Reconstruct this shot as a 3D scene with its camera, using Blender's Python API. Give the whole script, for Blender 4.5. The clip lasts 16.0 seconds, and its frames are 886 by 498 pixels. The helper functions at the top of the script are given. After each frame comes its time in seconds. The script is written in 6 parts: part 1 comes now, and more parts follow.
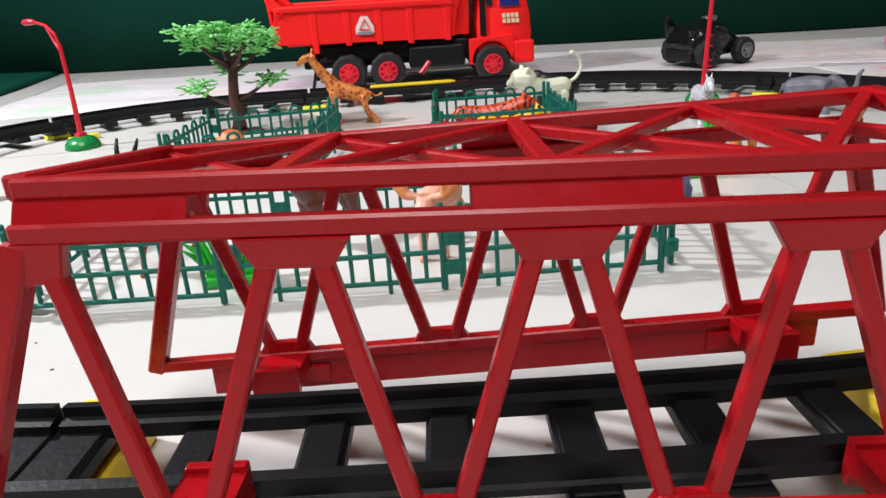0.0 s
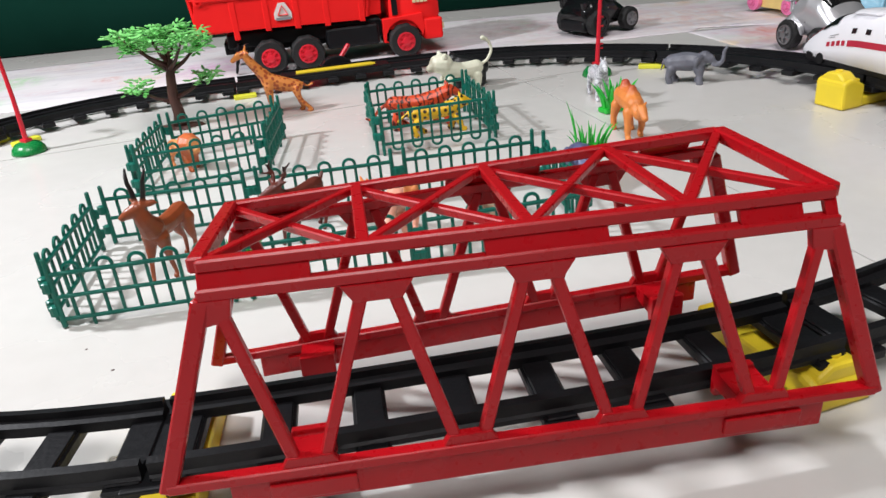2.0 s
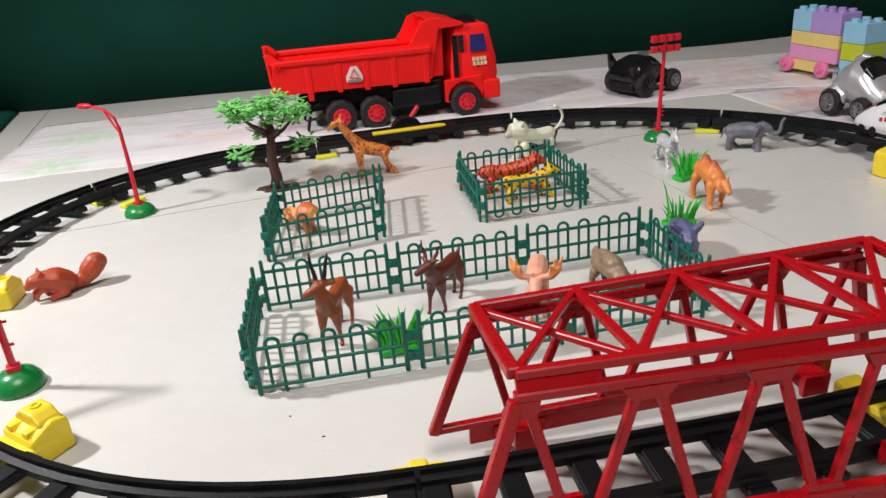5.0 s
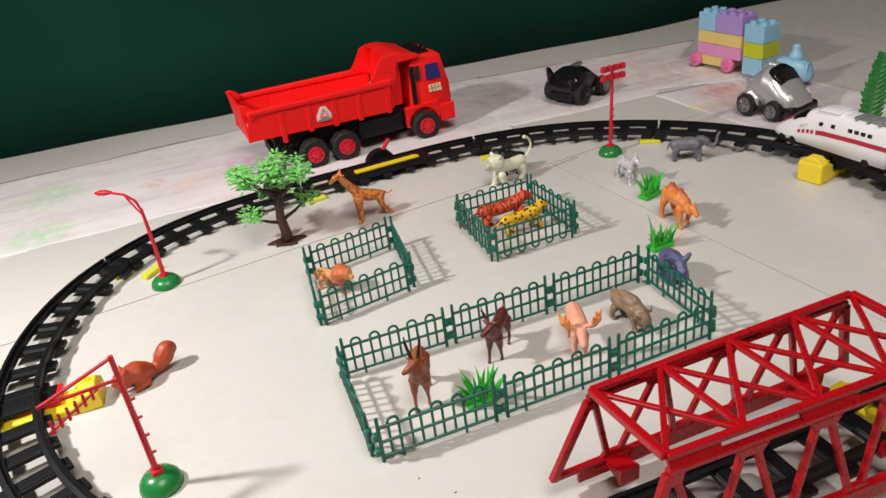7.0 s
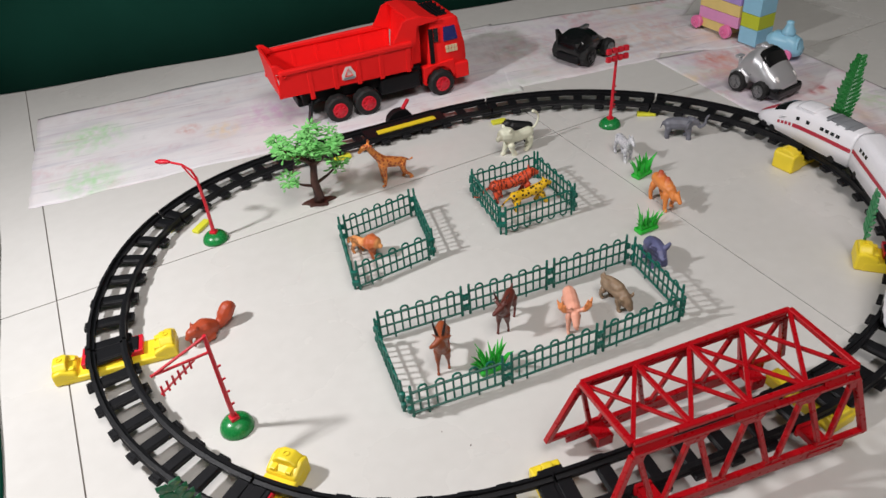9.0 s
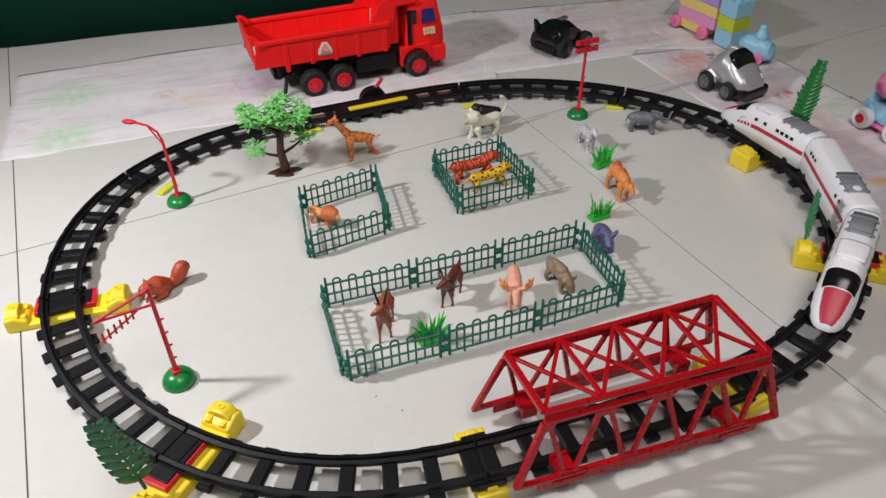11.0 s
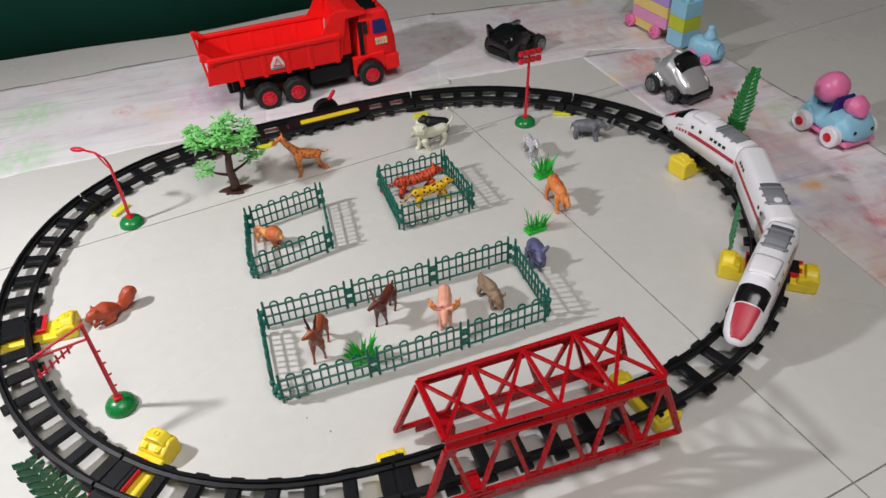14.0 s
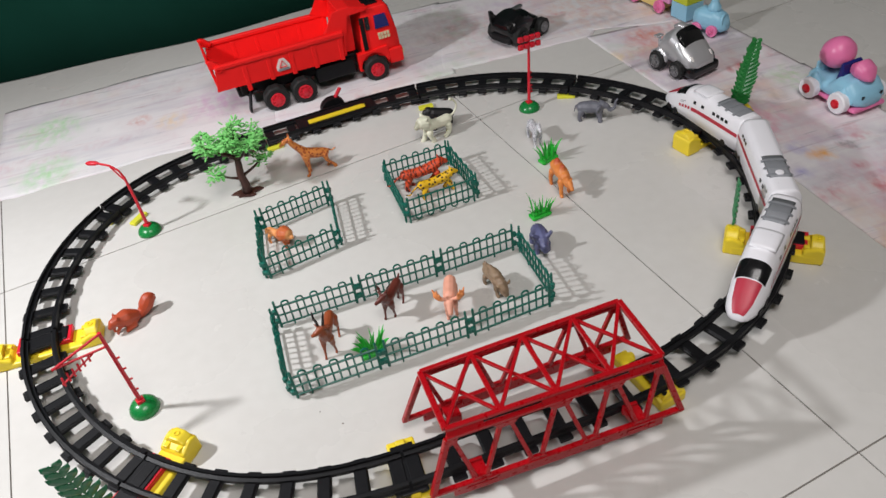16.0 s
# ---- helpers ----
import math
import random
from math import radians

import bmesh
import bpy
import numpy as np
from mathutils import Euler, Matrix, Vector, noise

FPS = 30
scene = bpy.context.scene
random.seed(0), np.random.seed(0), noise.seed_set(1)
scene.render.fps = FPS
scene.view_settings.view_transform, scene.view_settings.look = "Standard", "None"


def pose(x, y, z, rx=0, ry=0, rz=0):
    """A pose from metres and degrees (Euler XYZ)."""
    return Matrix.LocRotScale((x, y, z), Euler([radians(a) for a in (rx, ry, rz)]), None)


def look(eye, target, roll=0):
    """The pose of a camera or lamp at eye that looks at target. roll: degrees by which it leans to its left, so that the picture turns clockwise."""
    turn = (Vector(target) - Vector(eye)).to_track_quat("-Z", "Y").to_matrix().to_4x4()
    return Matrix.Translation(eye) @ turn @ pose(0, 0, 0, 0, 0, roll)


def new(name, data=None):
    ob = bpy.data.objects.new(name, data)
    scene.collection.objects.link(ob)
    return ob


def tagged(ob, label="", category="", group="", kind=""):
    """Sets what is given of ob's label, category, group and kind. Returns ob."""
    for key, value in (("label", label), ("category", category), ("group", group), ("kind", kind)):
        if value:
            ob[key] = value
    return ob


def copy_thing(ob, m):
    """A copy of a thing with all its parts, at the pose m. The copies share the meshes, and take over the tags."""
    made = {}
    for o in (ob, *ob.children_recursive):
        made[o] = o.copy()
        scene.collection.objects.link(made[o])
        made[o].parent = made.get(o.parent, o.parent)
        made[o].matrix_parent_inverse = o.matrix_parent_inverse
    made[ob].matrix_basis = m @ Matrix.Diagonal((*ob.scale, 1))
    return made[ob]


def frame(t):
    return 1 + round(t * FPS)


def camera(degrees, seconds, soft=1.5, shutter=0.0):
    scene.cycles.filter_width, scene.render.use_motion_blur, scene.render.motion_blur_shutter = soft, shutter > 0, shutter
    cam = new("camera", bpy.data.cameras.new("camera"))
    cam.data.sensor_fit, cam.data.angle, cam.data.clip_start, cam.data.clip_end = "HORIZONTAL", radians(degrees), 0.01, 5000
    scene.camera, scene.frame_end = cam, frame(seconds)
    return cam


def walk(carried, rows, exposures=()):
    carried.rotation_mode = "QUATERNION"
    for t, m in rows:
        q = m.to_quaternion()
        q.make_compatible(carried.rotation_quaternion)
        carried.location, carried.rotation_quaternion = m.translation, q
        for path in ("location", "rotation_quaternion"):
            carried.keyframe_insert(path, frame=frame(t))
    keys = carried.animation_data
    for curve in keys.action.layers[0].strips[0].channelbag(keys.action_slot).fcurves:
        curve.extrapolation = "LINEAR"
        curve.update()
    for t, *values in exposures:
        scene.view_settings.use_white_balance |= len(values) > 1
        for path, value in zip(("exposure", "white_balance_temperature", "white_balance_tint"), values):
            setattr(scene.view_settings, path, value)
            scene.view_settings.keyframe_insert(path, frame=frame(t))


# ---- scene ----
cam = camera(61.6, 16.0, soft=1.5)
PATH = [
    (0, (0.1195, 0.0993, 0.1183), (0.0001, 1.9648, -0.5926), -3.78),
    (0.5, (0.1167, 0.0826, 0.1341), (0.0403, 1.9269, -0.6371), -3.71),
    (1, (0.1064, 0.0675, 0.1431), (0.0815, 1.8931, -0.6727), -3.74),
    (1.5, (0.0968, 0.0523, 0.1546), (0.1169, 1.8592, -0.7014), -5.22),
    (2, (0.0951, 0.0406, 0.1668), (0.2176, 1.8419, -0.6951), -5.29),
    (2.5, (0.0852, 0.0332, 0.179), (0.2807, 1.8451, -0.6471), -5.41),
    (3, (0.0687, 0.0278, 0.1954), (0.3173, 1.8486, -0.593), -5.36),
    (3.5, (0.046, 0.0265, 0.2001), (0.3301, 1.845, -0.5823), -5.64),
    (4, (0.0241, 0.0249, 0.2165), (0.3093, 1.8349, -0.5857), -5.24),
    (4.5, (0.0218, 0.0215, 0.22), (0.2264, 1.8473, -0.569), -4.63),
    (5, (0.0093, 0.018, 0.2187), (0.1756, 1.8423, -0.5845), -4.73),
    (7.3, (-0.111, -0.0012, 0.3611), (0.3339, 1.6792, -0.6272), -7.91),
    (7.5, (-0.1205, -0.0011, 0.3789), (0.3334, 1.6538, -0.6484), -7.79),
    (8, (-0.1263, 0.0104, 0.4143), (0.4302, 1.5433, -0.7427), -5.5),
    (8.5, (-0.125, -0.0081, 0.4394), (0.2762, 1.5321, -0.7716), -5.78),
    (9, (-0.1216, -0.0394, 0.4617), (0.2617, 1.5144, -0.7387), -5.52),
    (9.5, (-0.1244, -0.0706, 0.4694), (0.1984, 1.4866, -0.7439), -4.52),
    (10, (-0.1104, -0.0789, 0.46), (0.284, 1.4599, -0.7558), -2.54),
    (12.3, (-0.0811, -0.0632, 0.4583), (0.3047, 1.4336, -0.8115), -0.36),
    (12.5, (-0.0776, -0.0687, 0.4648), (0.3244, 1.4108, -0.8198), -0.28),
    (13, (-0.0562, -0.0779, 0.4827), (0.3661, 1.4108, -0.7845), -1.28),
    (13.5, (-0.0351, -0.0815, 0.4958), (0.394, 1.3895, -0.7904), -1.97),
    (14, (-0.02, -0.086, 0.505), (0.3479, 1.4135, -0.766), -3.53),
    (14.5, (-0.0021, -0.0937, 0.5075), (0.3079, 1.4149, -0.7692), -6.3),
    (15, (0.0057, -0.0933, 0.5219), (0.2713, 1.4276, -0.7495), -10.28),
    (15.5, (0.0125, -0.098, 0.5158), (0.2601, 1.3934, -0.7924), -9.01),
    (16, (0.0092, -0.1002, 0.5163), (0.2757, 1.3994, -0.7792), -9.12),
]
walk(cam, [(t, look(eye, target, roll)) for t, eye, target, roll in PATH],
     [(0.0, 0.57, 6350, 10), (1.5, 0.5, 6350, 10), (2.5, 0.46, 6350, 10), (3.5, 0.38, 6400, 10), (5.0, 0.24, 6700, 10), (7.5, 0.1, 7100, 12), (9.0, -0.04, 6600, 11), (12.5, -0.14, 6550, 10), (16.0, 0.0, 6500, 10)])

# ---------- light ----------
world = bpy.data.worlds.new("world")
scene.world = world
world.use_nodes = True
world.node_tree.nodes["Background"].inputs[0].default_value = (0.9, 0.93, 1.0, 1)
world.node_tree.nodes["Background"].inputs[1].default_value = 0.05


def area_lamp(name, eye, target, size, watts, colour):
    data = bpy.data.lights.new(name, "AREA")
    data.shape, data.size, data.energy, data.color = "DISK", size, watts, colour
    ob = new(name, data)
    ob.matrix_world = look(eye, target)
    return ob


area_lamp("desk_lamp", (-0.64, 0.515, 0.63), (0.07, 0.34, 0.0), 0.06, 7.0, (0.965, 0.97, 1.0))
# unseen broad fill, added to brighten the toys' front sides and lighten the shadows
area_lamp("ceiling_lamp", (0.05, -0.3, 1.68), (0.16, 0.75, 0.0), 0.9, 18.0, (1.0, 0.962, 0.95))


# ---------- materials ----------
def material(name, colour, rough=0.4, metal=0.0, vary=0.12, scale=60.0, bump=0.0, bump_scale=400.0, coat=0.0, colour2=None, spec=0.5):
    """A painted or moulded surface: base colour varied at two scales, with wear in the gloss and fine relief."""
    m = bpy.data.materials.new(name)
    m.use_nodes = True
    nt = m.node_tree
    b = nt.nodes["Principled BSDF"]
    b.inputs["Roughness"].default_value = rough
    b.inputs["Metallic"].default_value = metal
    b.inputs["Coat Weight"].default_value = coat
    b.inputs["Specular IOR Level"].default_value = spec
    tc = nt.nodes.new("ShaderNodeTexCoord")
    n1 = nt.nodes.new("ShaderNodeTexNoise")
    n1.inputs["Scale"].default_value = scale
    n1.inputs["Detail"].default_value = 6
    nt.links.new(tc.outputs["Object"], n1.inputs["Vector"])
    ramp = nt.nodes.new("ShaderNodeMix")
    ramp.data_type = "RGBA"
    c2 = colour2 or tuple(c * (1 - vary * 2) for c in colour)
    ramp.inputs[6].default_value = (*c2, 1)
    ramp.inputs[7].default_value = (*[min(1, c * (1 + vary)) for c in colour], 1)
    nt.links.new(n1.outputs["Fac"], ramp.inputs[0])
    nt.links.new(ramp.outputs[2], b.inputs["Base Color"])
    n2 = nt.nodes.new("ShaderNodeTexNoise")
    n2.inputs["Scale"].default_value = scale * 6
    n2.inputs["Detail"].default_value = 4
    nt.links.new(tc.outputs["Object"], n2.inputs["Vector"])
    mr = nt.nodes.new("ShaderNodeMapRange")
    mr.inputs["To Min"].default_value = max(0.02, rough - 0.1)
    mr.inputs["To Max"].default_value = min(1, rough + 0.14)
    nt.links.new(n2.outputs["Fac"], mr.inputs["Value"])
    nt.links.new(mr.outputs["Result"], b.inputs["Roughness"])
    if bump:
        n3 = nt.nodes.new("ShaderNodeTexNoise")
        n3.inputs["Scale"].default_value = bump_scale
        nt.links.new(tc.outputs["Object"], n3.inputs["Vector"])
        bp = nt.nodes.new("ShaderNodeBump")
        bp.inputs["Strength"].default_value = bump
        bp.inputs["Distance"].default_value = 0.0006
        nt.links.new(n3.outputs["Fac"], bp.inputs["Height"])
        nt.links.new(bp.outputs["Normal"], b.inputs["Normal"])
    return m


RED = material("red_plastic", (0.41, 0.004, 0.009), 0.28, vary=0.06, scale=40, bump=0.03, bump_scale=160, spec=0.33)
TRUCK_RED = material("bright_red_plastic", (0.97, 0.014, 0.014), 0.5, vary=0.06, scale=40, bump=0.1, spec=0.25)
BLACK = material("black_plastic", (0.008, 0.008, 0.0095), 0.45, vary=0.2, scale=120, bump=0.2, bump_scale=600, spec=0.24)
GREEN = material("green_plastic", (0.004, 0.14, 0.1), 0.36, vary=0.15, scale=150, bump=0.15, spec=0.35)
LAMP_GREEN = material("bright_green_plastic", (0.01, 0.22, 0.05), 0.25, vary=0.12, scale=80)
YELLOW = material("yellow_plastic", (0.88, 0.67, 0.03), 0.4, vary=0.06, scale=70, bump=0.1)
TAB_YELLOW = material("lime_yellow_plastic", (0.76, 0.74, 0.05), 0.4, vary=0.06, scale=70, bump=0.1)
SIGNAL_RED = material("signal_red_plastic", (0.66, 0.012, 0.03), 0.35, vary=0.1)
WHITE = material("white_plastic", (0.87, 0.86, 0.9), 0.3, vary=0.03, scale=50)
GREY_TRIM = material("grey_roof_paint", (0.25, 0.26, 0.28), 0.5)
STRIPE = material("red_stripe_paint", (0.5, 0.02, 0.05), 0.4)
WINDOW_BLACK = material("black_window_paint", (0.012, 0.013, 0.016), 0.25)
TYRE = material("tyre_rubber", (0.012, 0.012, 0.012), 0.7, vary=0.2, scale=200, bump=0.3)
RIM_RED = material("rim_red_plastic", (0.75, 0.02, 0.04), 0.35)
BLUE_GLASS = material("blue_window_sticker", (0.012, 0.018, 0.16), 0.2)
SILVER = material("silver_paint", (0.6, 0.6, 0.62), 0.3, metal=0.55, vary=0.02, scale=14)
CHROME = material("grey_rim_metal", (0.3, 0.3, 0.31), 0.3, metal=0.8)
GLOSS_BLACK = material("gloss_black_plastic", (0.008, 0.008, 0.009), 0.16, vary=0.2)
ORCHID = material("orchid_pink_plastic", (0.78, 0.32, 0.58), 0.4, vary=0.05)
THIN_GREEN = material("pale_green_plastic", (0.04, 0.26, 0.1), 0.4, vary=0.2, scale=120)
PINK = material("pink_plastic", (0.84, 0.2, 0.42), 0.35, vary=0.06)
LIGHT_BLUE = material("light_blue_plastic", (0.3, 0.6, 0.78), 0.35, vary=0.06)
LILAC = material("lilac_plastic", (0.44, 0.3, 0.66), 0.4, vary=0.06)
PALE_YELLOW = material("pale_yellow_plastic", (0.82, 0.62, 0.22), 0.4, vary=0.06)
LIME = material("lime_plastic", (0.55, 0.62, 0.03), 0.4, vary=0.06)
STICKER = material("white_sticker", (0.8, 0.76, 0.74), 0.4, vary=0.04)
CREAM = material("cream_lettering", (0.78, 0.68, 0.42), 0.45)
LEAF = material("leaf_green_plastic", (0.06, 0.38, 0.06), 0.4, vary=0.3, scale=75, colour2=(0.36, 0.74, 0.28))
FERN = material("fern_green_plastic", (0.01, 0.165, 0.028), 0.38, vary=0.25, scale=120)
PALM = material("dark_green_plastic", (0.014, 0.14, 0.06), 0.38, vary=0.25, scale=120)
GRASS = material("grass_green_plastic", (0.025, 0.52, 0.045), 0.35, vary=0.25, scale=160)
BARK = material("brown_plastic", (0.075, 0.026, 0.018), 0.5, vary=0.3, scale=140, bump=0.5, bump_scale=260)


def tile_material():
    m = bpy.data.materials.new("cream_floor_tile")
    m.use_nodes = True
    nt = m.node_tree
    b = nt.nodes["Principled BSDF"]
    geo = nt.nodes.new("ShaderNodeNewGeometry")
    info = nt.nodes.new("ShaderNodeObjectInfo")
    n1 = nt.nodes.new("ShaderNodeTexNoise")
    n1.inputs["Scale"].default_value = 3.5
    n1.inputs["Detail"].default_value = 8
    n2 = nt.nodes.new("ShaderNodeTexNoise")
    n2.inputs["Scale"].default_value = 70
    n2.inputs["Detail"].default_value = 5
    for n in (n1, n2):
        nt.links.new(geo.outputs["Position"], n.inputs["Vector"])
    add = nt.nodes.new("ShaderNodeMath")
    add.operation = "ADD"
    nt.links.new(n1.outputs["Fac"], add.inputs[0])
    half = nt.nodes.new("ShaderNodeMath")
    half.operation = "MULTIPLY"
    half.inputs[1].default_value = 0.35
    nt.links.new(n2.outputs["Fac"], half.inputs[0])
    nt.links.new(half.outputs[0], add.inputs[1])
    ramp = nt.nodes.new("ShaderNodeValToRGB")
    ramp.color_ramp.elements[0].position = 0.3
    ramp.color_ramp.elements[0].color = (0.57, 0.553, 0.522, 1)
    ramp.color_ramp.elements[1].position = 0.95
    ramp.color_ramp.elements[1].color = (0.68, 0.664, 0.636, 1)
    nt.links.new(add.outputs[0], ramp.inputs[0])
    hsv = nt.nodes.new("ShaderNodeHueSaturation")
    mr0 = nt.nodes.new("ShaderNodeMapRange")
    mr0.inputs["To Min"].default_value, mr0.inputs["To Max"].default_value = 0.97, 1.03
    nt.links.new(info.outputs["Random"], mr0.inputs["Value"])
    nt.links.new(mr0.outputs["Result"], hsv.inputs["Value"])
    nt.links.new(ramp.outputs[0], hsv.inputs["Color"])
    nt.links.new(hsv.outputs[0], b.inputs["Base Color"])
    mr = nt.nodes.new("ShaderNodeMapRange")
    mr.inputs["To Min"].default_value, mr.inputs["To Max"].default_value = 0.2, 0.36
    nt.links.new(n1.outputs["Fac"], mr.inputs["Value"])
    nt.links.new(mr.outputs["Result"], b.inputs["Roughness"])
    b.inputs["Specular IOR Level"].default_value = 0.35
    return m


def drawing_paper_material():
    """White drawing paper with faded crayon scribbles in pink, orange, green and grey."""
    m = bpy.data.materials.new("scribbled_drawing_paper")
    m.use_nodes = True
    nt = m.node_tree
    b = nt.nodes["Principled BSDF"]
    b.inputs["Roughness"].default_value = 0.75
    b.inputs["Specular IOR Level"].default_value = 0.2
    geo = nt.nodes.new("ShaderNodeNewGeometry")
    last = None
    base = nt.nodes.new("ShaderNodeTexNoise")
    base.inputs["Scale"].default_value = 14
    base.inputs["Detail"].default_value = 7
    nt.links.new(geo.outputs["Position"], base.inputs["Vector"])
    paper = nt.nodes.new("ShaderNodeMix")
    paper.data_type = "RGBA"
    paper.inputs[6].default_value = (0.71, 0.68, 0.69, 1)
    paper.inputs[7].default_value = (0.85, 0.83, 0.84, 1)
    nt.links.new(base.outputs["Fac"], paper.inputs[0])
    last = paper.outputs[2]
    def strokes(k, fine, shift):
        """Fine directional crayon strokes."""
        mp = nt.nodes.new("ShaderNodeMapping")
        mp.inputs["Location"].default_value = (shift, shift * 0.7, k)
        nt.links.new(geo.outputs["Position"], mp.inputs["Vector"])
        stretch = nt.nodes.new("ShaderNodeMapping")
        stretch.inputs["Rotation"].default_value = (0, 0, 0.6 + k * 0.9)
        stretch.inputs["Scale"].default_value = (1.0, 0.6, 1.0)
        nt.links.new(mp.outputs["Vector"], stretch.inputs["Vector"])
        stroke = nt.nodes.new("ShaderNodeTexNoise")
        stroke.inputs["Scale"].default_value = fine
        stroke.inputs["Detail"].default_value = 7
        nt.links.new(stretch.outputs["Vector"], stroke.inputs["Vector"])
        sr = nt.nodes.new("ShaderNodeMapRange")
        sr.inputs["From Min"].default_value, sr.inputs["From Max"].default_value = 0.34, 0.7
        nt.links.new(stroke.outputs["Fac"], sr.inputs["Value"])
        return mp, sr.outputs["Result"]

    def lay(fac, col, last):
        mix = nt.nodes.new("ShaderNodeMix")
        mix.data_type = "RGBA"
        nt.links.new(fac, mix.inputs[0])
        nt.links.new(last, mix.inputs[6])
        mix.inputs[7].default_value = (*col, 1)
        return mix.outputs[2]

    def times(a, b):
        mul = nt.nodes.new("ShaderNodeMath")
        mul.operation = "MULTIPLY"
        nt.links.new(a, mul.inputs[0])
        if hasattr(b, "is_linked"):
            nt.links.new(b, mul.inputs[1])
        else:
            mul.inputs[1].default_value = b
        return mul.outputs[0]

    # the strips at the far end were drawn on lightly, the others over and over
    sep = nt.nodes.new("ShaderNodeSeparateXYZ")
    nt.links.new(geo.outputs["Position"], sep.inputs[0])
    used = nt.nodes.new("ShaderNodeMapRange")
    used.inputs["From Min"].default_value, used.inputs["From Max"].default_value = -0.1, 0.3
    used.inputs["To Min"].default_value, used.inputs["To Max"].default_value = 0.22, 0.6
    nt.links.new(sep.outputs["X"], used.inputs["Value"])
    for k, (col, sc, lo, hi, fine, shift) in enumerate((
            ((0.74, 0.4, 0.46), 6.0, 0.5, 0.68, 45, 0.0),
            ((0.55, 0.42, 0.58), 8.5, 0.5, 0.66, 60, 7.7),
            ((0.74, 0.44, 0.24), 7.0, 0.54, 0.68, 40, 3.1),
            ((0.36, 0.56, 0.32), 6.5, 0.6, 0.7, 60, 12.3),
            ((0.36, 0.33, 0.33), 10.0, 0.52, 0.7, 80, 17.9),
            ((0.58, 0.1, 0.16), 16.0, 0.56, 0.68, 120, 23.3),
            ((0.16, 0.15, 0.16), 22.0, 0.62, 0.72, 150, 31.3))):
        mp, fine_out = strokes(k, fine, shift)
        patch = nt.nodes.new("ShaderNodeTexNoise")
        patch.inputs["Scale"].default_value = sc
        patch.inputs["Detail"].default_value = 5
        nt.links.new(mp.outputs["Vector"], patch.inputs["Vector"])
        pr = nt.nodes.new("ShaderNodeMapRange")
        pr.inputs["From Min"].default_value, pr.inputs["From Max"].default_value = lo, hi
        nt.links.new(patch.outputs["Fac"], pr.inputs["Value"])
        last = lay(times(times(pr.outputs["Result"], fine_out), used.outputs["Result"]), col, last)
    # smudges and creases that run along the strips, and a few hard pencil strokes across them
    for turn, stretch_by, scale, lo, hi, power, col in ((0.16, (1.0, 7.0, 1.0), 5.0, 0.48, 0.72, 0.42, (0.44, 0.42, 0.5)), (0.1, (1.0, 9.0, 1.0), 9.0, 0.56, 0.72, 0.38, (0.56, 0.4, 0.48)),
                                                        (-0.25, (1.0, 14.0, 1.0), 13.0, 0.64, 0.7, 0.45, (0.3, 0.29, 0.33)), (0.9, (1.0, 5.0, 1.0), 16.0, 0.66, 0.74, 0.4, (0.5, 0.28, 0.3))):
        turned = nt.nodes.new("ShaderNodeMapping")
        turned.inputs["Rotation"].default_value = (0, 0, -turn)
        turned.inputs["Scale"].default_value = stretch_by
        nt.links.new(geo.outputs["Position"], turned.inputs["Vector"])
        smear = nt.nodes.new("ShaderNodeTexNoise")
        smear.inputs["Scale"].default_value = scale
        smear.inputs["Detail"].default_value = 6
        smear.inputs["Distortion"].default_value = 0.6
        nt.links.new(turned.outputs["Vector"], smear.inputs["Vector"])
        sm = nt.nodes.new("ShaderNodeMapRange")
        sm.inputs["From Min"].default_value, sm.inputs["From Max"].default_value = lo, hi
        sm.inputs["To Max"].default_value = power
        nt.links.new(smear.outputs["Fac"], sm.inputs["Value"])
        last = lay(sm.outputs["Result"], col, last)
